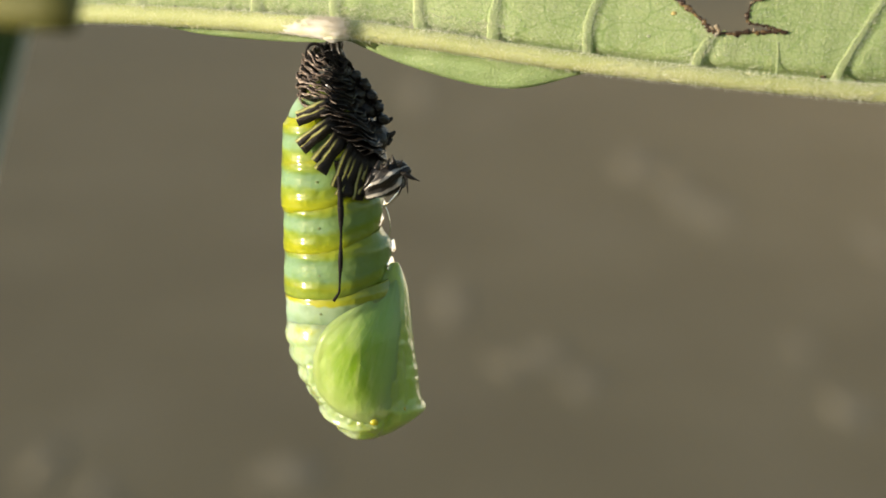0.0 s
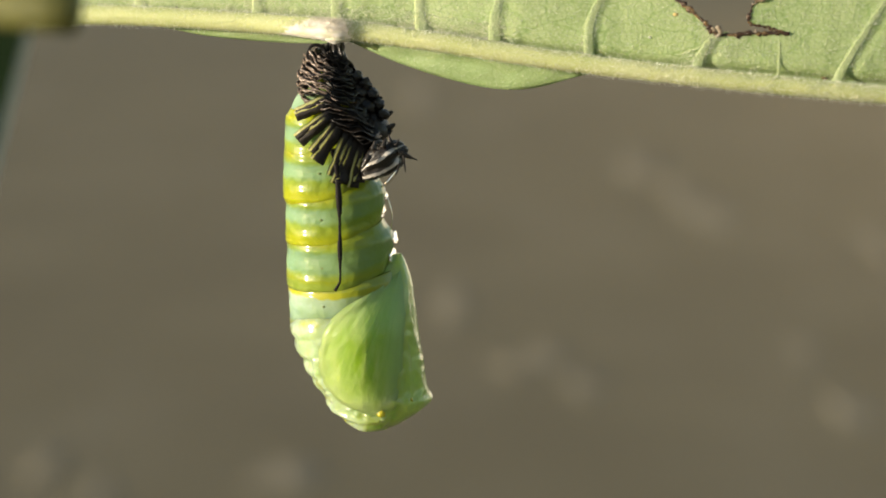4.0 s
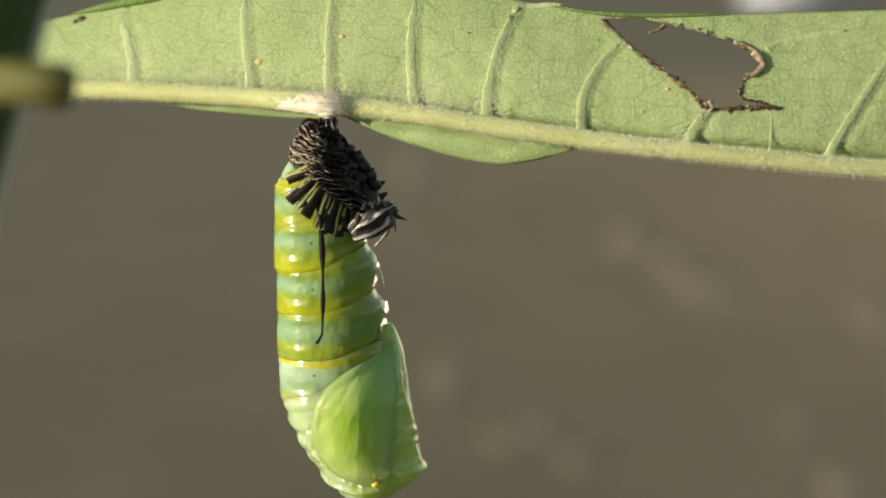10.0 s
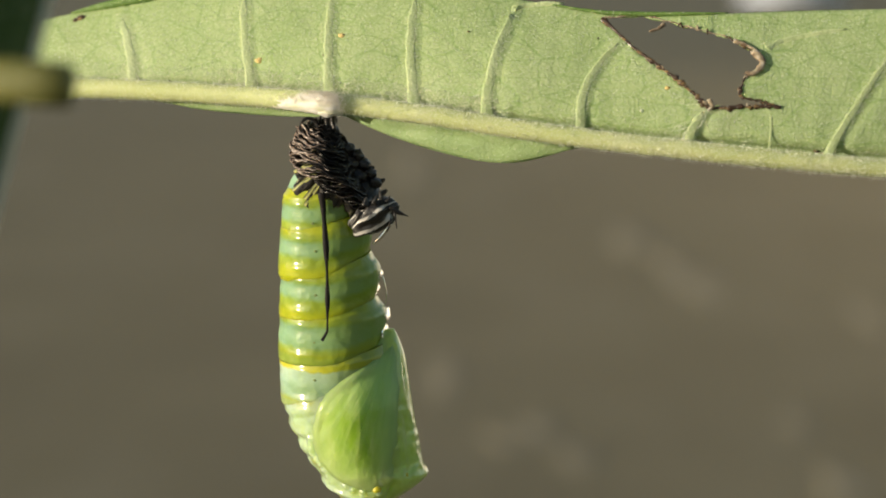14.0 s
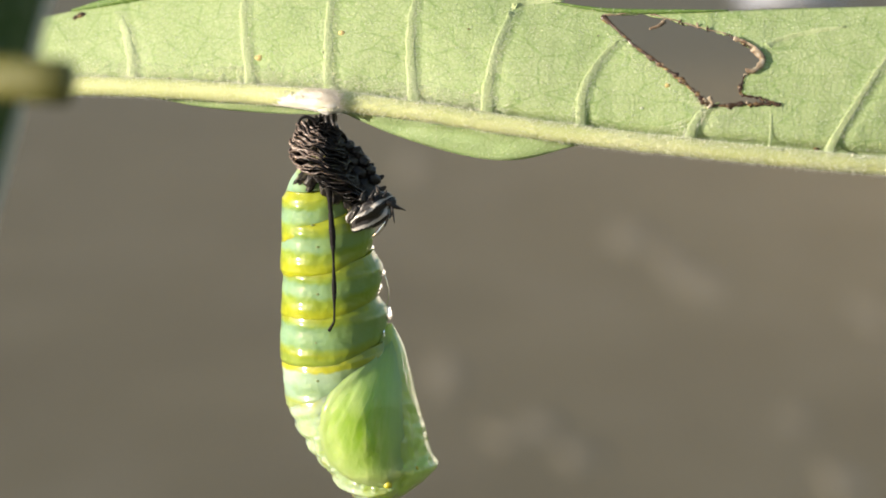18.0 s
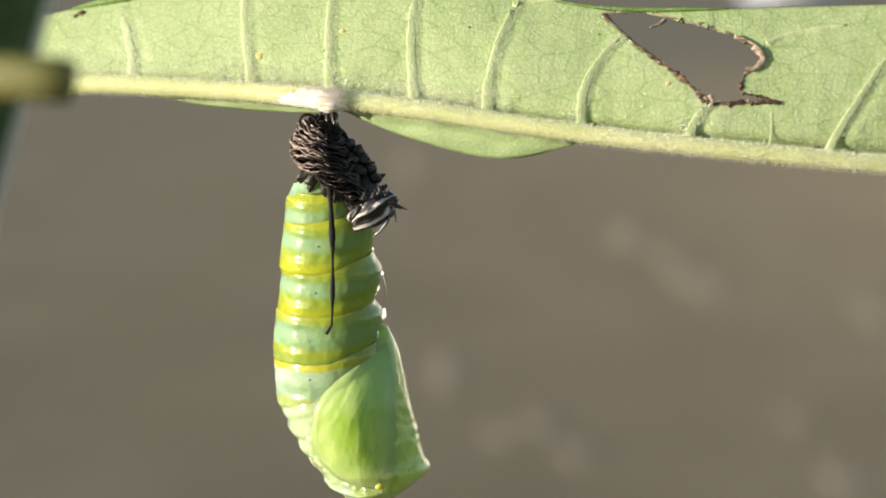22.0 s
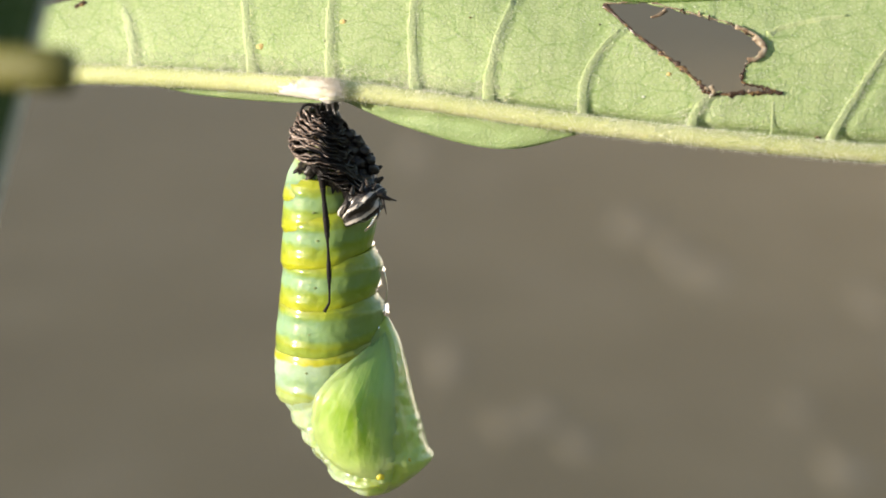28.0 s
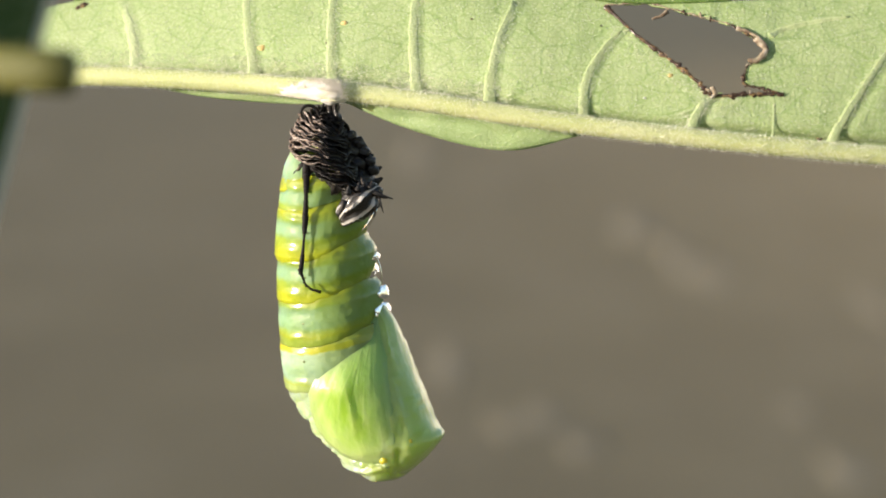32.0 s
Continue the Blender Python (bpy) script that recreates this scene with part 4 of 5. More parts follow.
def fold_part(i, count):
    """One pleat of the bunched skin: a thin sharp-edged hoop, wavy like its neighbours."""
    s = i / (count - 1)
    c = catmull([(*q, 0) for q in AXIS], 100)[int(s * 100)]
    home = (c.x, c.y)
    hw = curve1(WIDE, s) * rnd.uniform(0.93, 1.07)
    tilt = radians(22 + rnd.uniform(-5, 5))
    ex, ey = math.cos(tilt), math.sin(tilt)
    M, N = 72, 8
    rows = []
    for k in range(M):
        a = 2 * math.pi * k / M
        ca, sa = math.cos(a), math.sin(a)
        q = 1 + 0.12 * noise.noise(Vector((ca * 1.7, sa * 1.7, i * 0.45))) + 0.13 * noise.noise(Vector((ca * 2.8, sa * 2.8, i * 2.3)))
        lift = 15 * noise.noise(Vector((ca * 1.8, sa * 1.8, i * 0.16 + 4))) + 4.5 * noise.noise(Vector((ca * 2.6, sa * 2.6, i * 0.9))) + 0.9 * noise.noise(Vector((ca * 8, sa * 8, i * 2.1)))
        right = max(0, ca) ** 2
        deep = (0.86 * hw + 34 * s) * q
        half = 1.7 + 2.8 * right + 0.9 * noise.noise(Vector((ca * 4, sa * 4, i * 1.9)))
        ridge = 8.0 + 4.0 * right + 2.5 * noise.noise(Vector((ca * 5, sa * 5, i * 3.7)))
        ring = []
        for n in range(N):
            w = 2 * math.pi * n / N
            out = math.cos(w) * ridge
            up = math.sin(w) * half * (1.0 if math.cos(w) < 0.2 else 0.75)
            sway = 1.2 * noise.noise(Vector((ca * 9, sa * 9, i * 1.1))) * math.cos(w)
            r = 1 + out / hw
            slim = 1 - 0.24 * right * (s > 0.1)
            ring.append(loc(home[0] + ex * hw * q * ca * r * slim, home[1] + ey * hw * q * ca * r * slim + lift + up + sway, -deep * sa * r * U, home))
        rows.append(ring)
    v, f, u = loft(rows, None, False)
    m = (M - 1) * N
    f += [(m + n, m + (n + 1) % N, (n + 1) % N, n) for n in range(N)]
    ob = part("skin_fold", (v, f, u), SKIN, skin)
    ob.location = at(*home) - HANG
    # painted sun streaks along the pleat edges, on the sunward left only
    for _ in range(4 if 0.06 < s < 0.75 else 0):
        k0, span = rnd.randint(17, 36), rnd.randint(8, 20)
        pts = []
        for k in range(k0, min(k0 + span, 44)):
            o = rows[k][0]
            pts.append(Vector((o.x * 1.035, o.y * 1.035 - 1.5 * U, o.z + 4.0 * U * noise.noise(Vector((k * 0.45, i * 0.8, _ * 5.0))))))
        pts = catmull(pts, 3 * len(pts))
        part("lit_pleat_edge", tube(pts, lambda q, g=rnd.uniform(0.7, 1.7): g * U * (0.25 + math.sin(q * math.pi)) * (1 + 0.5 * math.sin(q * 23)), 6, 0.8, 0.3, i), PLEAT_LIT, ob, "thin tan pleat edge, coloured as if catching the sun")
    homes[ob] = home
    folds.append((ob, s))


for i in range(30):
    fold_part(i, 30)


def lump(name, x, y, shape, mat, s, label=""):
    ob = part(name, shape, mat, skin, label)
    ob.location = at(x, y) - HANG
    homes[ob] = (x, y)
    folds.append((ob, s))
    return ob


lump("skin_core", 600, 290, moved(blob(38 * U, 34 * U, 60 * U, 3, 0.2, 20, 14), Matrix.Rotation(radians(-24), 4, 'Y')), SKIN, 0.5)
lump("skin_core", 636, 345, moved(blob(38 * U, 34 * U, 34 * U, 5, 0.3, 20, 12), Matrix.Rotation(radians(-30), 4, 'Y')), SKIN, 0.9)
lump("skin_roll", 588, 221, blob(14 * U, 16 * U, 27 * U, 4, 0.7, 28, 22), SKIN, 0.0)
lump("skin_roll", 563, 224, moved(blob(10 * U, 10 * U, 22 * U, 6, 0.7, 24, 18), Matrix.Rotation(radians(14), 4, 'Y')), SKIN, 0.0)
filament = lump("curled_filament", 545, 222, tube([loc(x, y, -0.0006, (545, 222)) for x, y, _ in catmull([(566, 234, 0), (563, 212, 0), (551, 203, 0), (539, 206, 0), (533, 219, 0), (537, 232, 0), (545, 230, 0)], 36)], lambda s: 3.3 * U * (1 - 0.4 * s), 8), THREAD, 0.0, "thin black curled filament")
folds.pop()
for x, y, tx, ty, s in ((658, 318, 682, 312, 0.75), (640, 288, 664, 290, 0.55), (664, 338, 686, 332, 0.85), (652, 305, 676, 318, 0.65), (660, 350, 680, 342, 0.9), (618, 262, 640, 258, 0.35)):
    pts = [loc(x + (tx - x) * q, y + (ty - y) * q + 5 * math.sin(q * 3), -0.0003, (x, y)) for q in (0, 0.3, 0.6, 0.85, 1)]
    lump("skin_flap", x, y, tube(pts, lambda q: U * (9 - 7 * q), 7, 0.4, 0.3, x), SKIN, s)

# blunt black legs of the old skin, one above the other on the belly side
for x, y, r, s in ((602, 248, 11, 0.12), (618, 256, 11.5, 0.22), (634, 269, 12, 0.34), (646, 284, 12, 0.46), (656, 301, 11.5, 0.56), (664, 318, 11, 0.68), (606, 266, 15, 0.2), (622, 282, 16, 0.4), (636, 304, 17, 0.6), (652, 334, 15, 0.8), (630, 326, 16, 0.7)):
    lump("leg_stub", x, y, moved(blob(r * U * 1.1, r * U * 1.1, r * U * 0.86, x, 0.3, 22, 14), Matrix.Translation((0, -10 * U, 0)) @ Matrix.Rotation(radians(25), 4, 'Y')), SKIN, s)
# ragged hem below the folds
for x, y, turn, w, h, s in ((546, 306, 52, 9, 21, 0.45), (556, 316, 24, 10, 19, 0.5), (580, 326, -6, 9, 24, 0.55), (600, 334, 14, 13, 20, 0.6), (618, 346, -14, 10, 26, 0.68)):
    v, f, u = blob(w * U, 3.0 * U, h * U, x, 0.7, 24, 14)
    lump("hem_tab", x, y, moved((v, f, u), Matrix.Translation((0, -curve1([(530, 30), (570, 58), (600, 62), (640, 50)], x) * U, 0)) @ Matrix.Rotation(radians(turn), 4, 'Y')), HEM, s, "ragged black tab of skin")

# striped flaps that fan out over the upper rings
OUTER = [(506, 298), (508, 322), (517, 348), (540, 372), (566, 390), (594, 402), (618, 402), (632, 396)]
INNER = [(560, 276), (564, 290), (572, 298), (586, 304), (604, 308), (618, 316), (630, 324), (642, 334)]
flaps, runs = [], []


def flap_part(i, count):
    q = i / (count - 1)
    o = catmull([(*p, 0) for p in OUTER], 100)[int(q * 100)]
    n = catmull([(*p, 0) for p in INNER], 100)[int(q * 100)]
    home = ((o.x + n.x) / 2, (o.y + n.y) / 2)
    run = (o - n)
    n = n - run.normalized() * 30 * (1 - 0.8 * q)
    run = o - n
    L = run.length
    run.normalize()
    side = Vector((-run.y, run.x, 0))
    wide = (7.5 if q < 0.25 else 9.5) * rnd.uniform(0.92, 1.15)
    L *= rnd.uniform(0.86, 1.04)
    run = (run + side * rnd.uniform(-0.12, 0.12)).normalized()
    side = Vector((-run.y, run.x, 0))
    runs.append((run.x, run.y))
    verts, faces, uvs = [], [], []
    A, B = 14, 8
    for layer in (0, 1):
        for a in range(A + 1):
            s = a / A
            for b in range(B + 1):
                w = (b / B - 0.5) * 2
                p = n + run * (L * s) + side * (w * wide * (0.85 + 0.3 * s) * (1 + 0.25 * noise.noise(Vector((s * 5, w, i * 3.1)))))
                x, y = p.x, p.y
                wr = curve1([(250, 58), (300, 76), (330, 85), (420, 88)], y + 30)
                body = wr * math.sqrt(max(0.05, 1 - ((x - 567) / (wr + 2)) ** 2)) * 0.92 + 7
                d = body - 16 * max(0.0, 0.3 - s) / 0.3
                d += 1.6 * math.cos(w * 2.6) + 3.0 * w + 2.5 * noise.noise(Vector((x * 0.06, y * 0.06, i))) + (3.5 * max(0, s - 0.8) * 5) * (0.4 + 0.5 * ((i * 7) % 3))
                verts.append(loc(x, y, -(d - 1.2 * layer) * U, home))
                uvs.append((b / B, s))
    n1 = (A + 1) * (B + 1)
    for a in range(A):
        for b in range(B):
            k = a * (B + 1) + b
            faces.append((k, k + 1, k + B + 2, k + B + 1))
            faces.append((n1 + k, n1 + k + B + 1, n1 + k + B + 2, n1 + k + 1))
    for a in range(A):
        for b0 in (0, B):
            k, k2 = a * (B + 1) + b0, (a + 1) * (B + 1) + b0
            faces.append((k, k2, n1 + k2, n1 + k))
    for b in range(B):
        k = A * (B + 1) + b
        faces.append((k, k + 1, n1 + k + 1, n1 + k))
    ob = part("striped_flap", (verts, faces, uvs), STRIPE, skin, "black and pale yellow striped flap of skin")
    ob.location = at(*home) - HANG
    homes[ob] = home
    flaps.append((ob, q, runs[-1]))


for i in range(12):
    flap_part(i, 12)

# skin of the head, a small striped sac with bristles
HEAD = (664, 385)


def head_part():
    v, f, u = blob(28 * U, 26 * U, 44 * U, 8, 0.3, 84, 18)
    u = [((a * 7 + 0.15 * math.sin(b * 9)) % 1.0, b) for a, b in u]
    ob = part("head_skin", moved((v, f, u), Matrix.Rotation(radians(57), 4, 'Y')), STRIPE_HEAD, skin, "small black and white striped sac")
    ob.location = at(*HEAD) - HANG
    homes[ob] = HEAD
    for (x0, y0), (x1, y1), r in (((690, 366), (712, 380), 4.5), ((684, 358), (690, 346), 4), ((676, 352), (672, 338), 4.5), ((694, 372), (704, 362), 3), ((692, 388), (684, 410), 2.6), ((640, 372), (624, 398), 5), ((646, 362), (650, 346), 6), ((662, 360), (668, 344), 5), ((694, 366), (722, 382), 3.2), ((698, 374), (702, 404), 2.4)):
        pts = [loc(x0 + (x1 - x0) * q, y0 + (y1 - y0) * q + 2 * math.sin(q * 3), -0.0009 if x0 > 650 else -0.0018, HEAD) for q in (0, 0.35, 0.7, 1)]
        part("bristle", tube(pts, lambda q, g=r: g * U * (1.2 - 0.95 * q), 7, 1, 0.2), SKIN, ob)
    part("membrane", tube([loc(x, y, -0.0004, HEAD) for x, y in ((690, 392), (684, 408), (672, 422), (660, 432))], lambda q: 4.5 * U * (1.1 - 0.7 * q), 8, 0.5, 0.3), GLINT_FILM, ob, "shred of clear membrane")
    return ob


head = head_part()
threads = []
LINKS = 10
for i in range(LINKS):
    s0 = i / LINKS
    n = 8
    half = 17.5
    pts = []
    for k in range(n + 1):
        q = k / n
        z = half - 2 * half * q
        x = 0.0
        if i == LINKS - 1:
            x = -5.0 * max(0, q - 0.55) * 4
        pts.append(Vector((x * U, 0, z * U)))
    shape = tube(pts, lambda q, s=s0: U * (6.4 - 3.4 * min(1, 1.5 * (s + q / LINKS)) + 1.3 * math.sin(19 * (s + q / LINKS))), 8, 0.5, 0.15, i)
    ob = part("strand_link", shape, THREAD, skin, "thin twisted black strand")
    threads.append(ob)


# ---- how the living things move ----
def swung(home, rows, depth=0.0):
    """Poses of a part from rows of seconds, shift to the right, shift down, turn clockwise and, where it twists, turn about its length."""
    return [(t, pose(*(at(home[0] + x, home[1] + y, depth) - HANG), 0, turn, twist[0] if twist else 0)) for t, x, y, turn, *twist in rows]


def tuck(t):
    """How far the striped flaps have slipped in under the folds."""
    return max(0.0, min(1.0, (t - 9) / 9))


def motions():
    walk(rings[0], swung(homes[rings[0]], (
        (0, 3.6, 40.8, -0, 0), (0.5, 5.8, 21.3, -0, 0), (1, 2.5, 31.5, -0, 0), (1.5, 6.5, 34.7, -0, 0), (2, 4.2, 19.6, -0, 0), (2.5, 1.8, 48, -0, 0),
        (3, 4.1, 29.5, -0, 0), (3.5, 4, 20.1, -0, 0), (5.5, 13.4, 50.6, 2.8, 0), (6, -1.4, 17.8, -3.6, 0), (6.5, 2.9, 10.2, -0.9, 0), (7, 14.7, 48.3, 2.8, 0),
        (7.5, -0.1, 13.9, -1.8, 0), (8, 7.5, 16.7, 1.8, 0), (8.5, -0.8, 24.5, -0.9, 0), (9, 0, 10, -0, 0), (9.5, 14.6, 48.3, 2.7, 0), (10, -0.1, 14.9, -0.9, 0),
        (10.5, 9.2, 11.8, -0, 0), (11, 16.1, 43.2, 4.5, 0), (11.5, 8.4, 11.9, 0.9, 0), (12, 5.2, 19.8, 1.8, 0), (12.5, 14.9, 32.4, 0.9, 0), (13, 10.5, 9.4, 1.8, 0),
        (13.5, 0.8, 40.5, -0.9, 0), (14, 13.5, 36.7, 1.8, 0), (14.5, 13.8, 14.3, 1.8, 0), (16.5, 2.3, 56, -0.9, 0), (17, 4, 41, -0.9, 0), (17.5, 24.6, 48.7, 1.8, 0),
        (18, 12.8, 43.3, -0.9, 0), (18.5, -2.5, 74.3, -0.9, 0), (19, 6.9, 62.1, 0.9, 0), (19.5, -3.1, 48.3, 0, 0), (20, 16.3, 46.4, 1.8, 0), (20.5, -0.8, 65.4, -0.9, 0),
        (21, 9.3, 68.7, 2.7, 0), (21.5, -0.8, 51.7, -0.9, 0), (22, 17.6, 50.8, 2.7, 0), (22.5, 1.3, 68.1, -1.8, 0), (23, 18.1, 67.8, 2.7, 0),
        (23.5, -1.7, 49.9, 0.9, -0.6), (24, 31.4, 59, 0.9, 0.4), (24.5, 28.8, 57.2, -2.7, 0.4), (25, -3.2, 56.4, -1.8, -0.8), (25.5, 15.2, 55.4, 2.7, -1.2),
        (27.5, 4.9, 52.2, 1.5, -1.6), (28, 13.9, 42.9, 4.2, -0.8), (28.5, 60.8, 51.9, 3.3, 0.4), (29, 46.6, 46.2, 0.6, 0), (29.5, 8.7, 48.5, -0.3, -1.6),
        (30, 2.5, 41.9, 3.3, -2.4), (30.5, 52.5, 47.8, 1.5, 0.4), (31, 66.4, 56.1, -2.1, 1), (31.5, -4.2, 57.2, 3.3, -2), (32, 4.5, 32, 4.5, -3.2),
    )))
    walk(rings[1], swung(homes[rings[1]], (
        (0, 3.7, 29.4, 0.5, 0), (0.5, 5.8, 9.4, -0, 0), (1, 2.4, 19, -0.6, 0), (1.5, 6.6, 23.5, 0.6, 0), (2, 4.2, 7.8, -0, 0), (2.5, 1.7, 35.7, -0.6, 0),
        (3, 4.1, 17.8, -0, 0), (3.5, 4, 8.5, -0, 0), (5.5, 9.2, 35.7, 3.8, 0), (6, 4.7, 7.2, -1.4, 0), (6.5, 4.6, 0.6, 0.6, 0), (7, 10.5, 32, 3.8, 0),
        (7.5, 2.9, 2.2, -1, 0), (8, 4.6, 5.3, 1.6, 0), (8.5, 0.5, 10.7, -1.1, 0), (9, 0, 0, -0, 0), (9.5, 10.5, 33.8, 3.7, 0), (10, 1.4, 4, 0.1, 0),
        (10.5, 9.3, 1.1, 0.6, 0), (11, 9, 28.1, 4.2, 0), (11.5, 7, 0.4, 1, 0), (12, 2.4, 8.3, 2.1, 0), (12.5, 13.5, 16.4, 1.6, 0), (13, 7.8, -1.9, 2.7, 0),
        (13.5, 2.1, 26.4, -1, 0), (14, 10.9, 21.2, 2.7, 0), (14.5, 11.3, 3.6, 3.8, 0), (16.5, 3.9, 35.6, 0.1, 0), (17, 5.8, 20.4, 1.2, 0), (17.5, 22.3, 27.6, 6, 0),
        (18, 14.8, 18.3, 2.9, 0), (18.5, -1, 38.5, -0.5, 0), (19, 5.6, 28, 1.6, 0), (19.5, -3.1, 16.3, 0, 0), (20, 13.8, 18.1, 4.9, 0), (20.5, 0.7, 32.5, -0.5, 0),
        (21, 5.1, 32.6, 2.6, 0), (21.5, 0.8, 19.7, 0.1, 0), (22, 13.8, 21.6, 5.9, 0), (22.5, 4.3, 39.4, -0.4, 0), (23, 13.9, 40.8, 3.1, 0), (23.5, -3, 22.2, 2.2, -1.2),
        (24, 30.6, 31.4, 6, 0.8), (24.5, 34.2, 33, 4.6, 0.8), (25, -0.2, 36.9, -1, -1.6), (25.5, 10.9, 34.2, 2, -2.4), (27.5, 2.4, 32.6, 0.3, -3.2),
        (28, 13.5, 27.8, 5.1, -1.6), (28.5, 49, 37.3, 10.6, 0.8), (29, 39.3, 22.1, 5.3, 0), (29.5, 9.2, 30.4, -0.2, -3.2), (30, 2.2, 22.6, 2.4, -4.8),
        (30.5, 46.7, 30.2, 8, 0.8), (31, 64.8, 30.8, 4.4, 2), (31.5, -3.8, 30.5, 0.7, -4), (32, -0.4, 11.4, 3.5, -6.4),
    )))
    walk(rings[2], swung(homes[rings[2]], (
        (0, 3.2, 27.9, 1.2, 0), (0.5, 6, 7.9, 0.7, 0), (1, 3.2, 17.7, -0.4, 0), (1.5, 6, 21.7, 1, 0), (2, 4.4, 7.1, 0.6, 0), (2.5, 2.4, 34, -0.7, 0),
        (3, 4.3, 15.6, 0.7, 0), (3.5, 4.2, 7.4, 0.4, 0), (5.5, 4.2, 31.5, 4.1, 0), (6, 7.5, 6.7, 0.9, 0), (6.5, 4.1, 2.6, 1.7, 0), (7, 5.5, 25.8, 4.4, 0),
        (7.5, 4.7, 1.3, 0.3, 0), (8, 2.5, 5.4, 1.6, 0), (8.5, 2.2, 7.4, -0.5, 0), (9, 0, 0, -0, 0), (9.5, 5.4, 28.3, 3.5, 0), (10, 1.7, 2.8, 1.1, 0),
        (10.5, 8.8, 2, 1.4, 0), (11, 3.2, 22.7, 4, 0), (11.5, 5.8, -0.5, 1.6, 0), (12, -0.6, 7.6, 2.2, 0), (12.5, 11.5, 10.5, 2.5, 0), (13, 4.4, -1.7, 3.6, 0),
        (13.5, 3.6, 23.3, -1.1, 0), (14, 7.5, 15.8, 3.3, 0), (14.5, 6.3, 4.1, 4.1, 0), (16.5, 4, 29.3, 0.6, 0), (17, 4.5, 15.9, 2, 0), (17.5, 14.4, 27.4, 7.2, 0),
        (18, 11.3, 18.5, 3.7, 0), (18.5, -0.5, 29.5, -1.1, 0), (19, 3.5, 21.5, 1.9, 0), (19.5, -3.2, 11.9, -0.6, 0), (20, 5.2, 16.4, 4.7, 0), (20.5, 1.4, 29.7, -0.2, 0),
        (21, 1.4, 25.3, 2.1, 0), (21.5, 0.5, 14.6, -1.1, 0), (22, 5.9, 20.5, 6.3, 0), (22.5, 5.2, 32.6, 0.3, 0), (23, 9.7, 33.3, 3.2, 0), (23.5, -5.9, 18.5, 2.2, -1.8),
        (24, 17, 29.8, 8, 1.2), (24.5, 25, 29, 8.6, 1.2), (25, 1.7, 31, 0.6, -2.4), (25.5, 8.2, 25.7, 2.7, -3.6), (27.5, 2.2, 26.9, 1.5, -4.8),
        (28, 6.7, 28.6, 6.7, -2.4), (28.5, 26.8, 40.8, 15.8, 1.2), (29, 24.9, 20, 11.1, 0), (29.5, 10, 26.5, 2.1, -4.8), (30, 3.2, 18, 3.9, -7.2),
        (30.5, 26.4, 31.9, 13.8, 1.2), (31, 48.1, 27.8, 13.6, 3), (31.5, -4.8, 20.9, 2, -6), (32, -3.3, 7, 1.7, -9.6),
    )))
    walk(rings[3], swung(homes[rings[3]], (
        (0, 0.7, 26.5, 2.5, 0), (0.5, 4.4, 7.5, 2.1, 0), (1, 3.8, 16.6, 0.3, 0), (1.5, 4.2, 19.9, 1.8, 0), (2, 2.9, 7.3, 1.9, 0), (2.5, 3.7, 32.3, -0.5, 0),
        (3, 2.6, 13.1, 1.6, 0), (3.5, 3.3, 7.1, 1.2, 0), (5.5, -2, 31.1, 4.4, 0), (6, 3.4, 7.7, 3.3, 0), (6.5, 0.5, 3.9, 2.9, 0), (7, -1.3, 24.8, 4.8, 0),
        (7.5, 2.7, 1.8, 1.5, 0), (8, 0.1, 5.6, 1.7, 0), (8.5, 2.3, 6.3, -0.1, 0), (9, 0, 0, 0, 0), (9.5, 0.6, 27.1, 3, 0), (10, -1.2, 2.4, 2.1, 0),
        (10.5, 5.8, 3.6, 2.1, 0), (11, -2.3, 20.7, 3.6, 0), (11.5, 2.8, -0.7, 2.2, 0), (12, -3.7, 7.4, 2, 0), (12.5, 7, 8.8, 3, 0), (13, -1.7, -0.2, 4.2, 0),
        (13.5, 5, 21.6, -1.2, 0), (14, 2, 13.7, 3.5, 0), (14.5, 0, 4.7, 3.9, 0), (16.5, 2.4, 27.3, 0.2, 0), (17, 0.6, 14, 1.6, 0), (17.5, 2.8, 28, 7, 0),
        (18, 5, 18.5, 3, 0), (18.5, 1.4, 26.1, -2.7, 0), (19, 0.1, 19.3, 0.6, 0), (19.5, -2.2, 9.1, -2.4, 0), (20, -4.2, 17, 3.1, 0), (20.5, 1.1, 29.1, -1.5, 0),
        (21, -1.4, 23.3, 0.3, 0), (21.5, 2.9, 11.3, -3.5, 0), (22, -7.6, 20.6, 4.9, 0), (22.5, 3.5, 30.9, -0.5, 0), (23, 4.7, 30.1, 1.6, 0),
        (23.5, -9.4, 17.4, 0.5, -2.4), (24, 0, 30.1, 8.2, 1.6), (24.5, 5.4, 30.4, 10.6, 1.6), (25, -1.4, 29.6, 0.7, -3.2), (25.5, 3.3, 21.4, 1.5, -4.8),
        (27.5, -1.8, 24.4, 0.6, -6.4), (28, -5, 26.3, 5.9, -3.2), (28.5, -1.3, 40.4, 18.3, 1.6), (29, 3.2, 21.6, 14.7, 0), (29.5, 3.8, 25, 2.1, -6.4),
        (30, -4.8, 15, 2.6, -9.6), (30.5, 0.6, 32.3, 16.9, 1.6), (31, 15.9, 27, 21.3, 4), (31.5, -9.7, 18.9, 0.7, -8), (32, -4.2, 1.9, -1.7, -12.8),
    )))
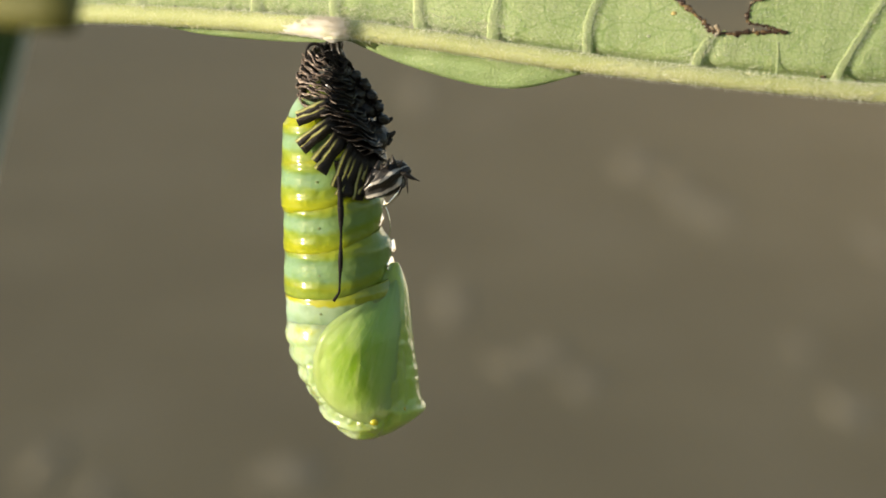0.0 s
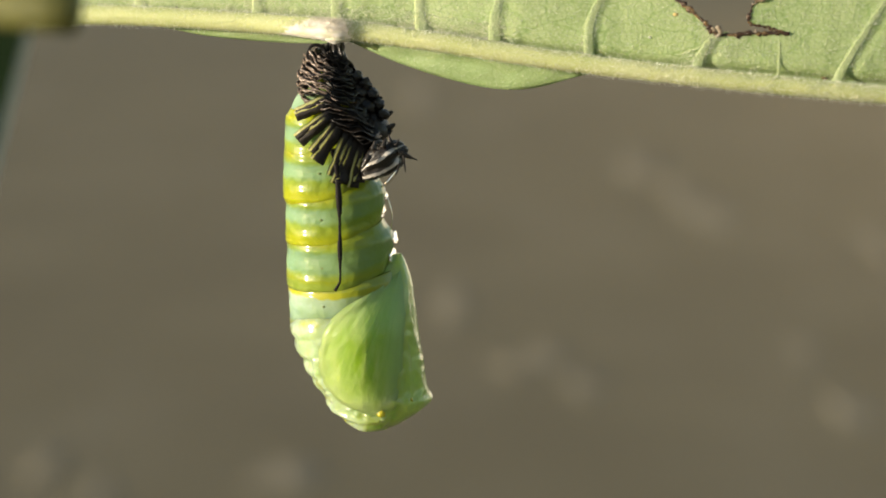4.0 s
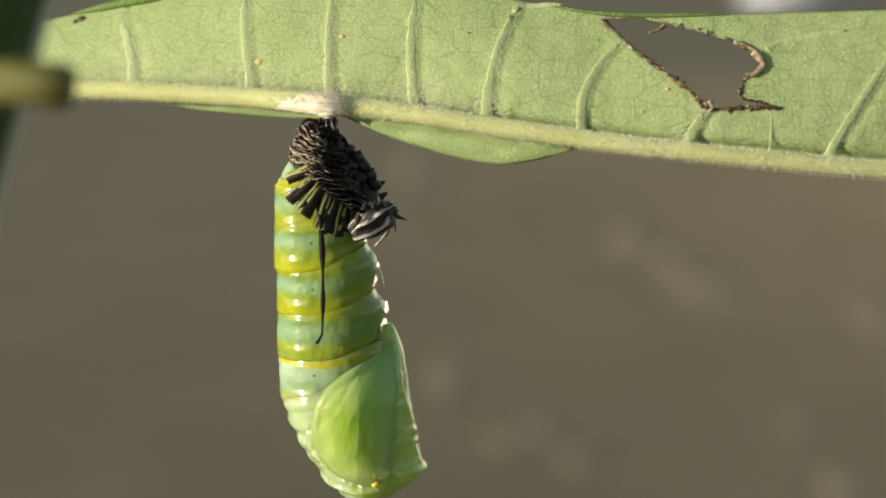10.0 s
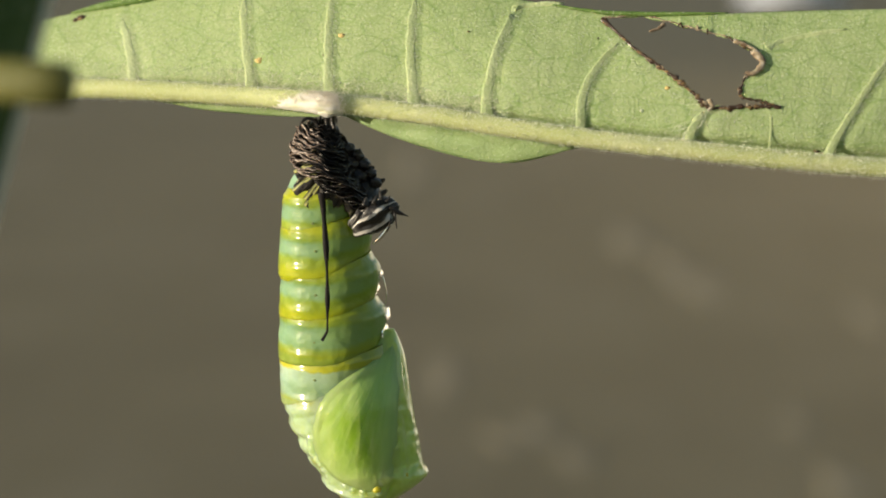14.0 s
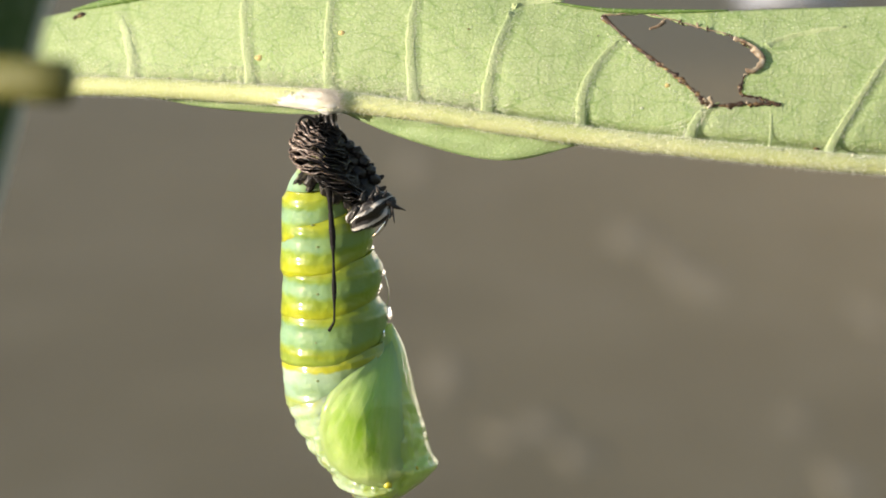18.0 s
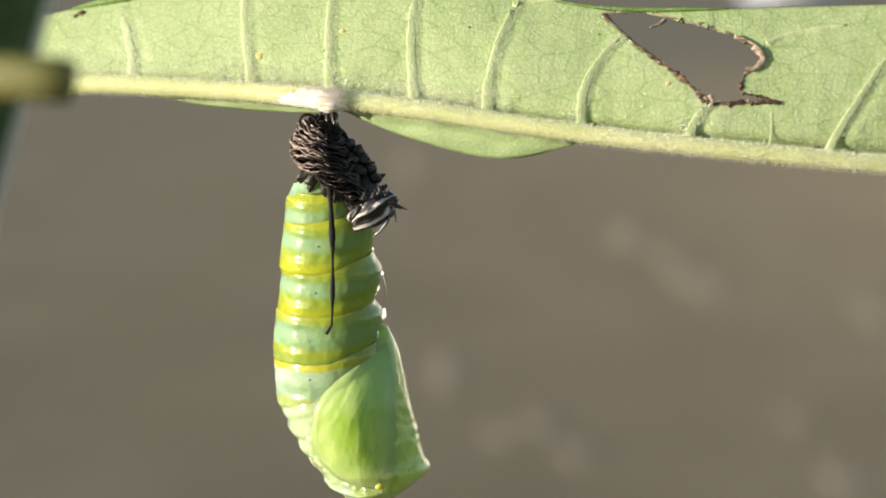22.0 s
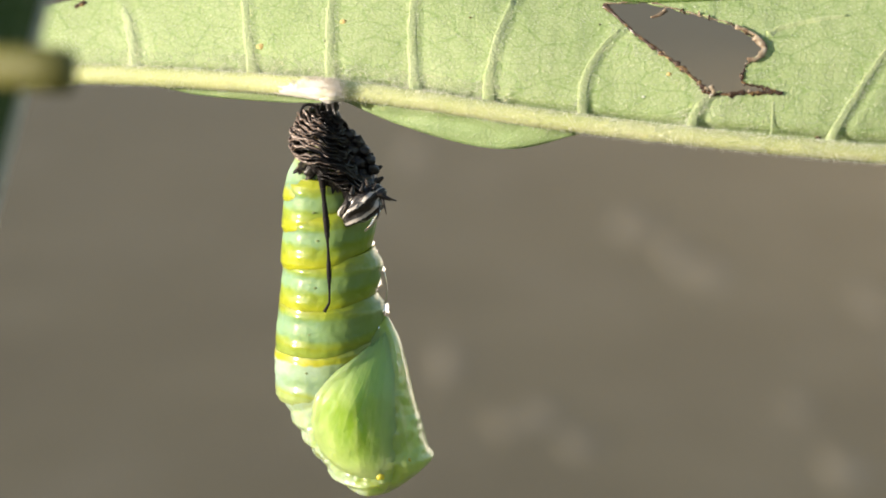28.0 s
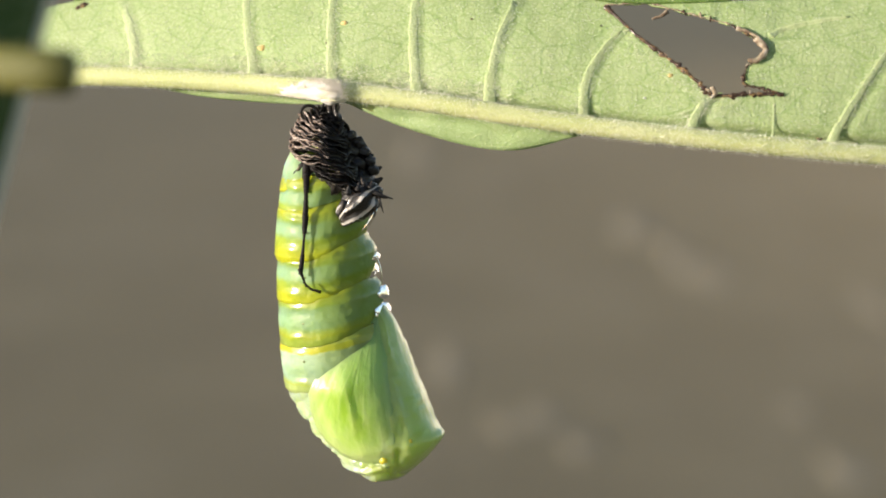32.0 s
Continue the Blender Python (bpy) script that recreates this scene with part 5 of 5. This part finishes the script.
    walk(rings[4], swung(homes[rings[4]], (
        (0, -3.3, 27.6, 3.7, 0), (0.5, 0.3, 9.9, 3.9, 0), (1, 2.6, 17.7, 1.7, 0), (1.5, 1.6, 20.4, 2.5, 0), (2, -1, 9.5, 3.6, 0), (2.5, 4.1, 32.7, 0.3, 0),
        (3, -0.9, 14, 2.8, 0), (3.5, 0.9, 8.7, 2.3, 0), (5.5, -7.8, 30.5, 4.3, 0), (6, -3, 9.1, 4.3, 0), (6.5, -3.8, 3.9, 3.4, 0), (7, -8.2, 24.3, 4.9, 0),
        (7.5, -0.9, 2.6, 2.1, 0), (8, -2.7, 6.1, 2.1, 0), (8.5, 1.4, 6, 0.3, 0), (9, -0, 0, 0, 0), (9.5, -2.4, 25.3, 2, 0), (10, -5, 2.2, 2.5, 0),
        (10.5, 2, 4.1, 2.5, 0), (11, -7.6, 20.7, 3.5, 0), (11.5, -1.1, -0, 2.7, 0), (12, -6.3, 7.1, 1.6, 0), (12.5, 2, 8.3, 3.1, 0), (13, -8.2, 1, 4.3, 0),
        (13.5, 6.6, 20.5, -1.4, 0), (14, -3.1, 12.7, 3.2, 0), (14.5, -4.2, 3.4, 2.6, 0), (16.5, 1.9, 25.8, -1.2, 0), (17, -1.2, 11.7, -0.5, 0), (17.5, -4.9, 26, 4.2, 0),
        (18, 2.9, 16.4, -0.4, 0), (18.5, 6.1, 23, -5.2, 0), (19, -0.9, 17.3, -1.9, 0), (19.5, 1.7, 6.7, -5, 0), (20, -6.4, 15.2, -0.7, 0), (20.5, 2.8, 27.2, -3.7, 0),
        (21, -1.4, 22.1, -2.1, 0), (21.5, 9.9, 7.6, -7, 0), (22, -13.1, 18.2, 1.2, 0), (22.5, 3.8, 28.8, -2.9, 0), (23, 2.3, 28, -0.9, 0),
        (23.5, -9.3, 15.4, -2.7, -2.7), (24, -12.7, 27.6, 5, 1.8), (24.5, -11, 28.4, 7.8, 1.8), (25, -4.5, 29.1, -0.4, -3.6), (25.5, -0.9, 20.5, -0, -5.4),
        (27.5, -6.4, 25.3, -0.6, -7.2), (28, -15.4, 25.7, 3.8, -3.6), (28.5, -25.5, 36.8, 15.9, 1.8), (29, -19.8, 20.9, 14.8, 0), (29.5, -3.2, 25.3, 0.8, -7.2),
        (30, -12.5, 14.4, 0.5, -10.8), (30.5, -22.5, 29.8, 15.5, 1.8), (31, -22, 23.1, 24.9, 4.5), (31.5, -15.9, 20.1, -0.2, -9), (32, -6.1, 1.5, -2, -14.4),
    )))
    walk(thorax, swung(homes[thorax], (
        (0, -14.9, 23.6, 4.6, 0), (0.5, -11.3, 5.6, 5, 0), (1, -7.5, 14.2, 2.9, 0), (1.5, -8.1, 15.3, 3.5, 0), (2, -11.6, 5.2, 4.4, 0), (2.5, -3.4, 26.7, 1.2, 0),
        (3, -9, 9.5, 2.8, 0), (3.5, -7.1, 4.1, 2.9, 0), (5.5, -12.4, 29.9, 4.3, 0), (6, -2.2, 7.2, 3.2, 0), (6.5, -6.6, 4.6, 3.5, 0), (7, -12.8, 24.7, 4.3, 0),
        (7.5, 0.7, 0, 1, 0), (8, -4.3, 5.6, 2.1, 0), (8.5, 3.4, 4.2, -0.6, 0), (9, -0.1, -0.1, 0, 0), (9.5, -4.7, 24.4, 1.8, 0), (10, -7.3, 2.4, 1.7, 0),
        (10.5, 1.8, 3.2, 1.5, 0), (11, -11.8, 20.6, 2.5, 0), (11.5, -3.1, 0.7, 2.1, 0), (12, -8.1, 8.4, 1.1, 0), (12.5, 2.3, 6.6, 1.7, 0), (13, -10.6, 1.5, 3.2, 0),
        (13.5, 9.4, 19.1, -1.7, 0), (14, -4.6, 13, 1.9, 0), (14.5, -7.1, 4.3, 1.9, 0), (16.5, 5.7, 24.3, -3.5, 0), (17, 2.8, 9.9, -3.2, 0), (17.5, -8.5, 27.2, 1.9, 0),
        (18, 5.5, 14.5, -3, 0), (18.5, 11.5, 22.3, -7.1, 0), (19, 8.5, 12.9, -6, 0), (19.5, 12.2, 3.3, -7.8, 0), (20, -3.2, 15, -2.4, 0), (20.5, 16.3, 21.7, -7.4, 0),
        (21, 2.7, 19.3, -5.4, 0), (21.5, 16.9, 6.8, -8.6, 0), (22, -8.6, 18.8, -1.9, 0), (22.5, 13.4, 25.3, -6.9, 0), (23, 9.9, 25.3, -5.2, 0),
        (23.5, -0.2, 11.4, -6.4, -3), (24, -11.8, 29, 1.3, 2), (24.5, -9.8, 29, 2.6, 2), (25, 1.8, 25.8, -5.1, -4), (25.5, 8.6, 16.4, -5.6, -6),
        (27.5, 7, 19.4, -7.7, -8), (28, -5.3, 19.4, -3.2, -4), (28.5, -21.9, 40.1, 7.1, 2), (29, -16.7, 21.1, 5.9, 0), (29.5, 8.7, 18.5, -7.1, -8),
        (30, 8.4, 5, -9.6, -12), (30.5, -20.5, 31.2, 6.2, 2), (31, -32.2, 24.6, 15.1, 5), (31.5, 3.8, 13.4, -10, -10), (32, 4.0, -5.0, -11, -16),
    )))
    walk(cap, swung(homes[cap], (
        (0, 3.2, 36.8, 0), (0.5, 5.2, 19.2, 0), (1, 2.2, 28.4, 0), (1.5, 5.8, 31.3, 0), (2, 3.8, 17.7, 0), (2.5, 1.6, 43.2, 0), (3, 3.7, 26.5, 0), (3.5, 3.6, 18.1, 0),
        (5.5, 14, 45.3, 2.8), (6, -3.7, 16.5, -3.6), (6.5, 2, 9.3, -0.9), (7, 15.1, 43.2, 2.8), (7.5, -1.4, 12.7, -1.8), (8, 8, 14.8, 1.8), (8.5, -1.3, 22.1, -0.9),
        (9, 0, 9, 0), (9.5, 15, 43.3, 2.7), (10, -0.7, 13.5, -0.9), (10.5, 8.3, 10.7, -0), (11, 17.6, 38.5, 4.5), (11.5, 8.2, 10.6, 0.9), (12, 5.9, 17.7, 1.8),
        (12.5, 14, 29, 0.9), (13, 10.6, 8.3, 1.8), (13.5, 0.1, 36.5, -0.9), (14, 13.4, 32.8, 1.8), (14.5, 13.6, 12.7, 1.8), (16.5, 1.5, 50.5, -0.9), (17, 3, 37, -0.9),
        (17.5, 23.4, 43.7, 1.8), (18, 10.9, 39.1, -0.9), (18.5, -2.9, 66.9, -0.9), (19, 6.8, 55.8, 0.9), (19.5, -2.8, 43.5, 0), (20, 15.9, 41.6, 1.8),
        (20.5, -1.3, 58.9, -0.9), (21, 6.3, 61.6, -3.3), (21.5, -1.3, 46.6, -0.9), (22, 17.8, 45.5, 2.7), (22.5, -0.1, 61.5, -1.8), (23, 13.2, 60.8, -5.3),
        (23.5, -0.9, 44.9, 0.9), (24, 28.9, 53, 0.9), (24.5, 24, 51.8, -2.7), (25, -19.2, 51, -17.8), (25.5, 5.6, 49.6, -9.3), (27.5, -7.6, 46.8, -13.5),
        (28, 5.5, 38.3, -7.8), (28.5, 49.1, 46.4, -4.7), (29, 34.3, 41.5, -7.4), (29.5, -4.4, 43.7, -18.3), (30, -7.5, 37.5, -12.7), (30.5, 36.3, 42.9, -8.5),
        (31, 46.3, 50.7, -12.1), (31.5, -15.5, 51.2, -16.7), (32, -3, 22, -10),
    )))
    # the head end of the shed skin: seconds, right, down from its place at rest
    tip = (
        (0, 10.9, 59.1), (0.5, 8.5, 32), (1, 3.7, 40.7), (1.5, 9.2, 41), (2, 6.9, 29), (2.5, 1.5, 48.2), (3, 3.7, 28.3), (3.5, 2.1, 17.3), (5.5, 11, 44), (6, 5.1, -0.4),
        (6.5, 5.3, 0), (7, 10.7, 31), (7.5, 1.5, 0.3), (8, 4.4, 5.3), (8.5, -1.5, 4.2), (9, 0, 0), (9.5, 7.7, 29.1), (10, -0.8, -2.2), (10.5, 6.1, -4.8),
        (11, 4.6, 10.7), (11.5, 3.1, -6.1), (12, -2.6, 2.2), (12.5, 3.3, -8.9), (13, 2.8, -8.5), (13.5, -4.6, 11.4), (14, 1.3, -7.6), (14.5, 4.6, -10.2),
        (16.5, -7.7, 8.7), (17, -7.5, -4.6), (17.5, 4.6, -4.8), (18, -3.3, -12.3), (18.5, -14, 12.2), (19, -10.7, -3.5), (19.5, -16.8, -2.8), (20, 0.9, -8.5),
        (20.5, -12.2, 8.6), (21, -8.3, 4.6), (21.5, -13.7, -2.6), (22, -1.5, -10.7), (22.5, -15.5, 10.7), (23, -4.2, 3), (23.5, -21, 1.5), (24, 6.2, -11.8),
        (24.5, 3.8, -17.1), (25, -21.5, 9.6), (25.5, -13.1, -0.9), (27.5, -26.5, 3.1), (28, -21.5, -4.6), (28.5, 9.4, -24.7), (29, 0.7, -38.1), (29.5, -24.3, -4.8),
        (30, -30.7, -6.1), (30.5, 4.6, -29.7), (31, 14.2, -42.2), (31.5, -32.8, 2), (32, -29.7, -8.5),
    )
    # where the strand leaves the skin
    hem = (
        (0, 19.4, 65.7), (0.5, 12.4, 38.6), (1, 10.6, 53.4), (1.5, 11.5, 50.6), (2, 12.4, 35.6), (2.5, 9.9, 60.9), (3, -1.6, 41), (3.5, 2.9, 34.6), (5.5, 17.5, 79),
        (6, -0.6, 47.7), (6.5, 0.5, 36), (7, 10.8, 39), (7.5, -3, 8.2), (8, -0.1, 11.7), (8.5, -4.5, 12.2), (9, 0.1, 0.3), (9.5, 9.3, 31), (10, -5.3, -1.8),
        (10.5, 0.1, 0.1), (11, 6.2, 12.6), (11.5, -4.5, -7.3), (12, -8.6, -0.5), (12.5, -1.3, -5.6), (13, 1.4, -23.5), (13.5, -3, 10.2), (14, -0.1, -11.9),
        (14.5, 9.3, -32.9), (16.5, -4.5, 2.9), (17, 1.8, -22.7), (17.5, 20, -24.4), (18, 10.6, -30.4), (18.5, -6.3, 0.3), (19, -1.5, -21.5), (19.5, -9.1, -33.1),
        (20, 13.2, -34.2), (20.5, 1.6, -14.1), (21, -0.6, -19.6), (21.5, -6, -32.9), (22, 12.3, -30.3), (22.5, -7.8, -5.8), (23, 2, -12), (23.5, -10.2, -33.4),
        (24, 27.7, -26.8), (24.5, 25.3, -24.4), (25, -16.6, -17.8), (25.5, 0.6, -24.6), (27.5, -21.8, -4.3), (28, -4.6, -18), (28.5, 38.5, -22.9), (29, 22.2, -30.1),
        (29.5, -18.1, 4.7), (30, -21.4, -14.9), (30.5, 32.2, -26.4), (31, 40.3, -25), (31.5, -25.1, -5.3), (32, -29.6, -18.9),
    )
    # where the strand ends
    tail = (
        (0, 14, 59.3), (0.5, 14.6, 38.3), (1, 17.5, 48.6), (1.5, 15.3, 48.8), (2, 14.6, 38.4), (2.5, 19.8, 63.7), (3, 11.4, 40.8), (3.5, 14.4, 35.9), (5.5, 9.5, 55),
        (6, 11.4, 27.7), (6.5, 8.5, 23), (7, 7.8, 42.2), (7.5, 12.3, 19.7), (8, 8.7, 17.8), (8.5, 7.4, 3.8), (9, -0.2, -0.3), (9.5, -0.3, 25.7), (10, -5.7, 0.5),
        (10.5, 4.3, 1), (11, -3.4, 16.5), (11.5, -0.3, -3.4), (12, -5.9, 4.9), (12.5, 9.1, -6.2), (13, 4.1, -15), (13.5, 8.9, 9.5), (14, 4.1, -1.9), (14.5, 10.4, -13.7),
        (16.5, 15, -3.9), (17, 10.6, -15.7), (17.5, 15, -5.2), (18, 16.4, -14.2), (18.5, 10.2, -5), (19, 12, -8.4), (19.5, 12, -16.9), (20, 16, -10.4), (20.5, 19.6, -1),
        (21, 9.8, -1.9), (21.5, 15.1, -12.2), (22, 10.5, -5), (22.5, 4.1, 4.2), (23, 9.3, 4.2), (23.5, -6, -8), (24, 18.1, -4.5), (24.5, 24.7, -17), (25, 4.4, -23.8),
        (25.5, 3.6, -28.6), (27.5, -4, -27.7), (28, 5.4, -29.6), (28.5, 41.1, -19.4), (29, 43.6, -38), (29.5, 3.1, -34.4), (30, -22, -40.6), (30.5, 42.9, -29.3),
        (31, 58.3, -32.5), (31.5, -22, -33.7), (32, -54, -50),
    )
    walk(head, swung(HEAD, [(t, x, y, 0.25 * x) for t, x, y in tip], -0.0035))
    for ob, s in folds:
        walk(ob, swung(homes[ob], [(t, x * 0.55 * s ** 1.6, y * 0.55 * s ** 1.6, -0.08 * x * s) for t, x, y in tip]))
    # the black stalk of the chrysalis: hidden in the skin until it slips out
    walk(stalk, swung(homes[stalk], (
        (0, 14, 18, 32), (5.5, 14, 12, 32), (9, 10, 2, 32), (17, 12, 4, 32), (24, 14, 6, 32), (28, 12, 8, 28), (28.5, 10, 14, 10), (29, 8, 16, 10), (29.5, 8, 10, 20), (30, 8, 10, 20),
        (30.5, 12, 24, 6), (30.7, 2, 28, -10), (30.8, -2, 28, -56), (31, -4, 26, -46), (31.1, -4, 18, -24), (31.2, -2, 10, -8), (31.5, 2, 6, 10), (32, 6, 6, 24),
    )))
    walk(filament, swung(homes[filament], (
        (0, 0, 0, 0), (16.5, 0, 0, 0), (17, -4, 2, -4), (27.5, -2, 0, -4), (28, -2, 0, -4), (28.5, -14, 2, -20), (29, -12, 0, -18), (29.5, 0, 2, 0), (30, -2, 2, -2), (30.2, -14, 2, -18),
        (31, -18, 4, -24), (31.3, -6, 2, -8), (32, -4, 0, -8),
    )))
    for ob, q, run in flaps:
        w = min(1.0, 0.35 + 1.0 * q)
        rows = []
        for t, x, y in hem:
            back = tuck(t)
            y = y if y > 0 else 0.5 * y
            rows.append((t, x * w - run[0] * 16 * back + 30 * back * max(0, 0.5 - q), y * w - run[1] * 12 * back * (1 - 0.4 * q), -6 * back))
        walk(ob, [(t, Matrix.Translation((0, tuck(t) * 52 * U, 0)) @ m) for t, m in swung(homes[ob], rows)])
    for i, ob in enumerate(threads):
        q = (i + 0.5) / LINKS
        rows = []
        for (t, x0, y0), (_, x1, y1) in zip(hem, tail):
            ax, ay, bx, by = 568 + x0, 384 + y0 - 62, 576 + x1, 596 + y1
            bow = 5.0
            x = ax + (bx - ax) * q + bow * 4 * q * (1 - q)
            y = ay + (by - ay) * q
            dx, dy = bx - ax + bow * 4 * (1 - 2 * q), by - ay
            curl, u = {29.5: 0.25, 30: 0.5}.get(t, max(0.0, min(1.0, (t - 31) / 0.8))), max(0.0, (q - 0.75) / 0.25)
            x, y = x + 34 * curl * u * u, y - 10 * curl * u * u
            dx, dy = dx + 34 * curl * 8 * u, dy - 10 * curl * 8 * u
            reach = (76 + (y - 384) * 0.09) * math.sqrt(max(0.1, 1 - ((x - 585) / 110) ** 2)) + 10
            reach *= min(1.0, 0.72 + 0.14 * i)
            spin = 180 * max(0.0, min(1.0, (t - 29.5) / 1.5)) if i == LINKS - 1 else 0
            rows.append((t, pose(*(at(x, y, -reach * U) - HANG), 0, -math.degrees(math.atan2(dx, dy)), 0) @ Matrix.Rotation(radians(spin), 4, 'Z')))
        walk(ob, rows)


motions()
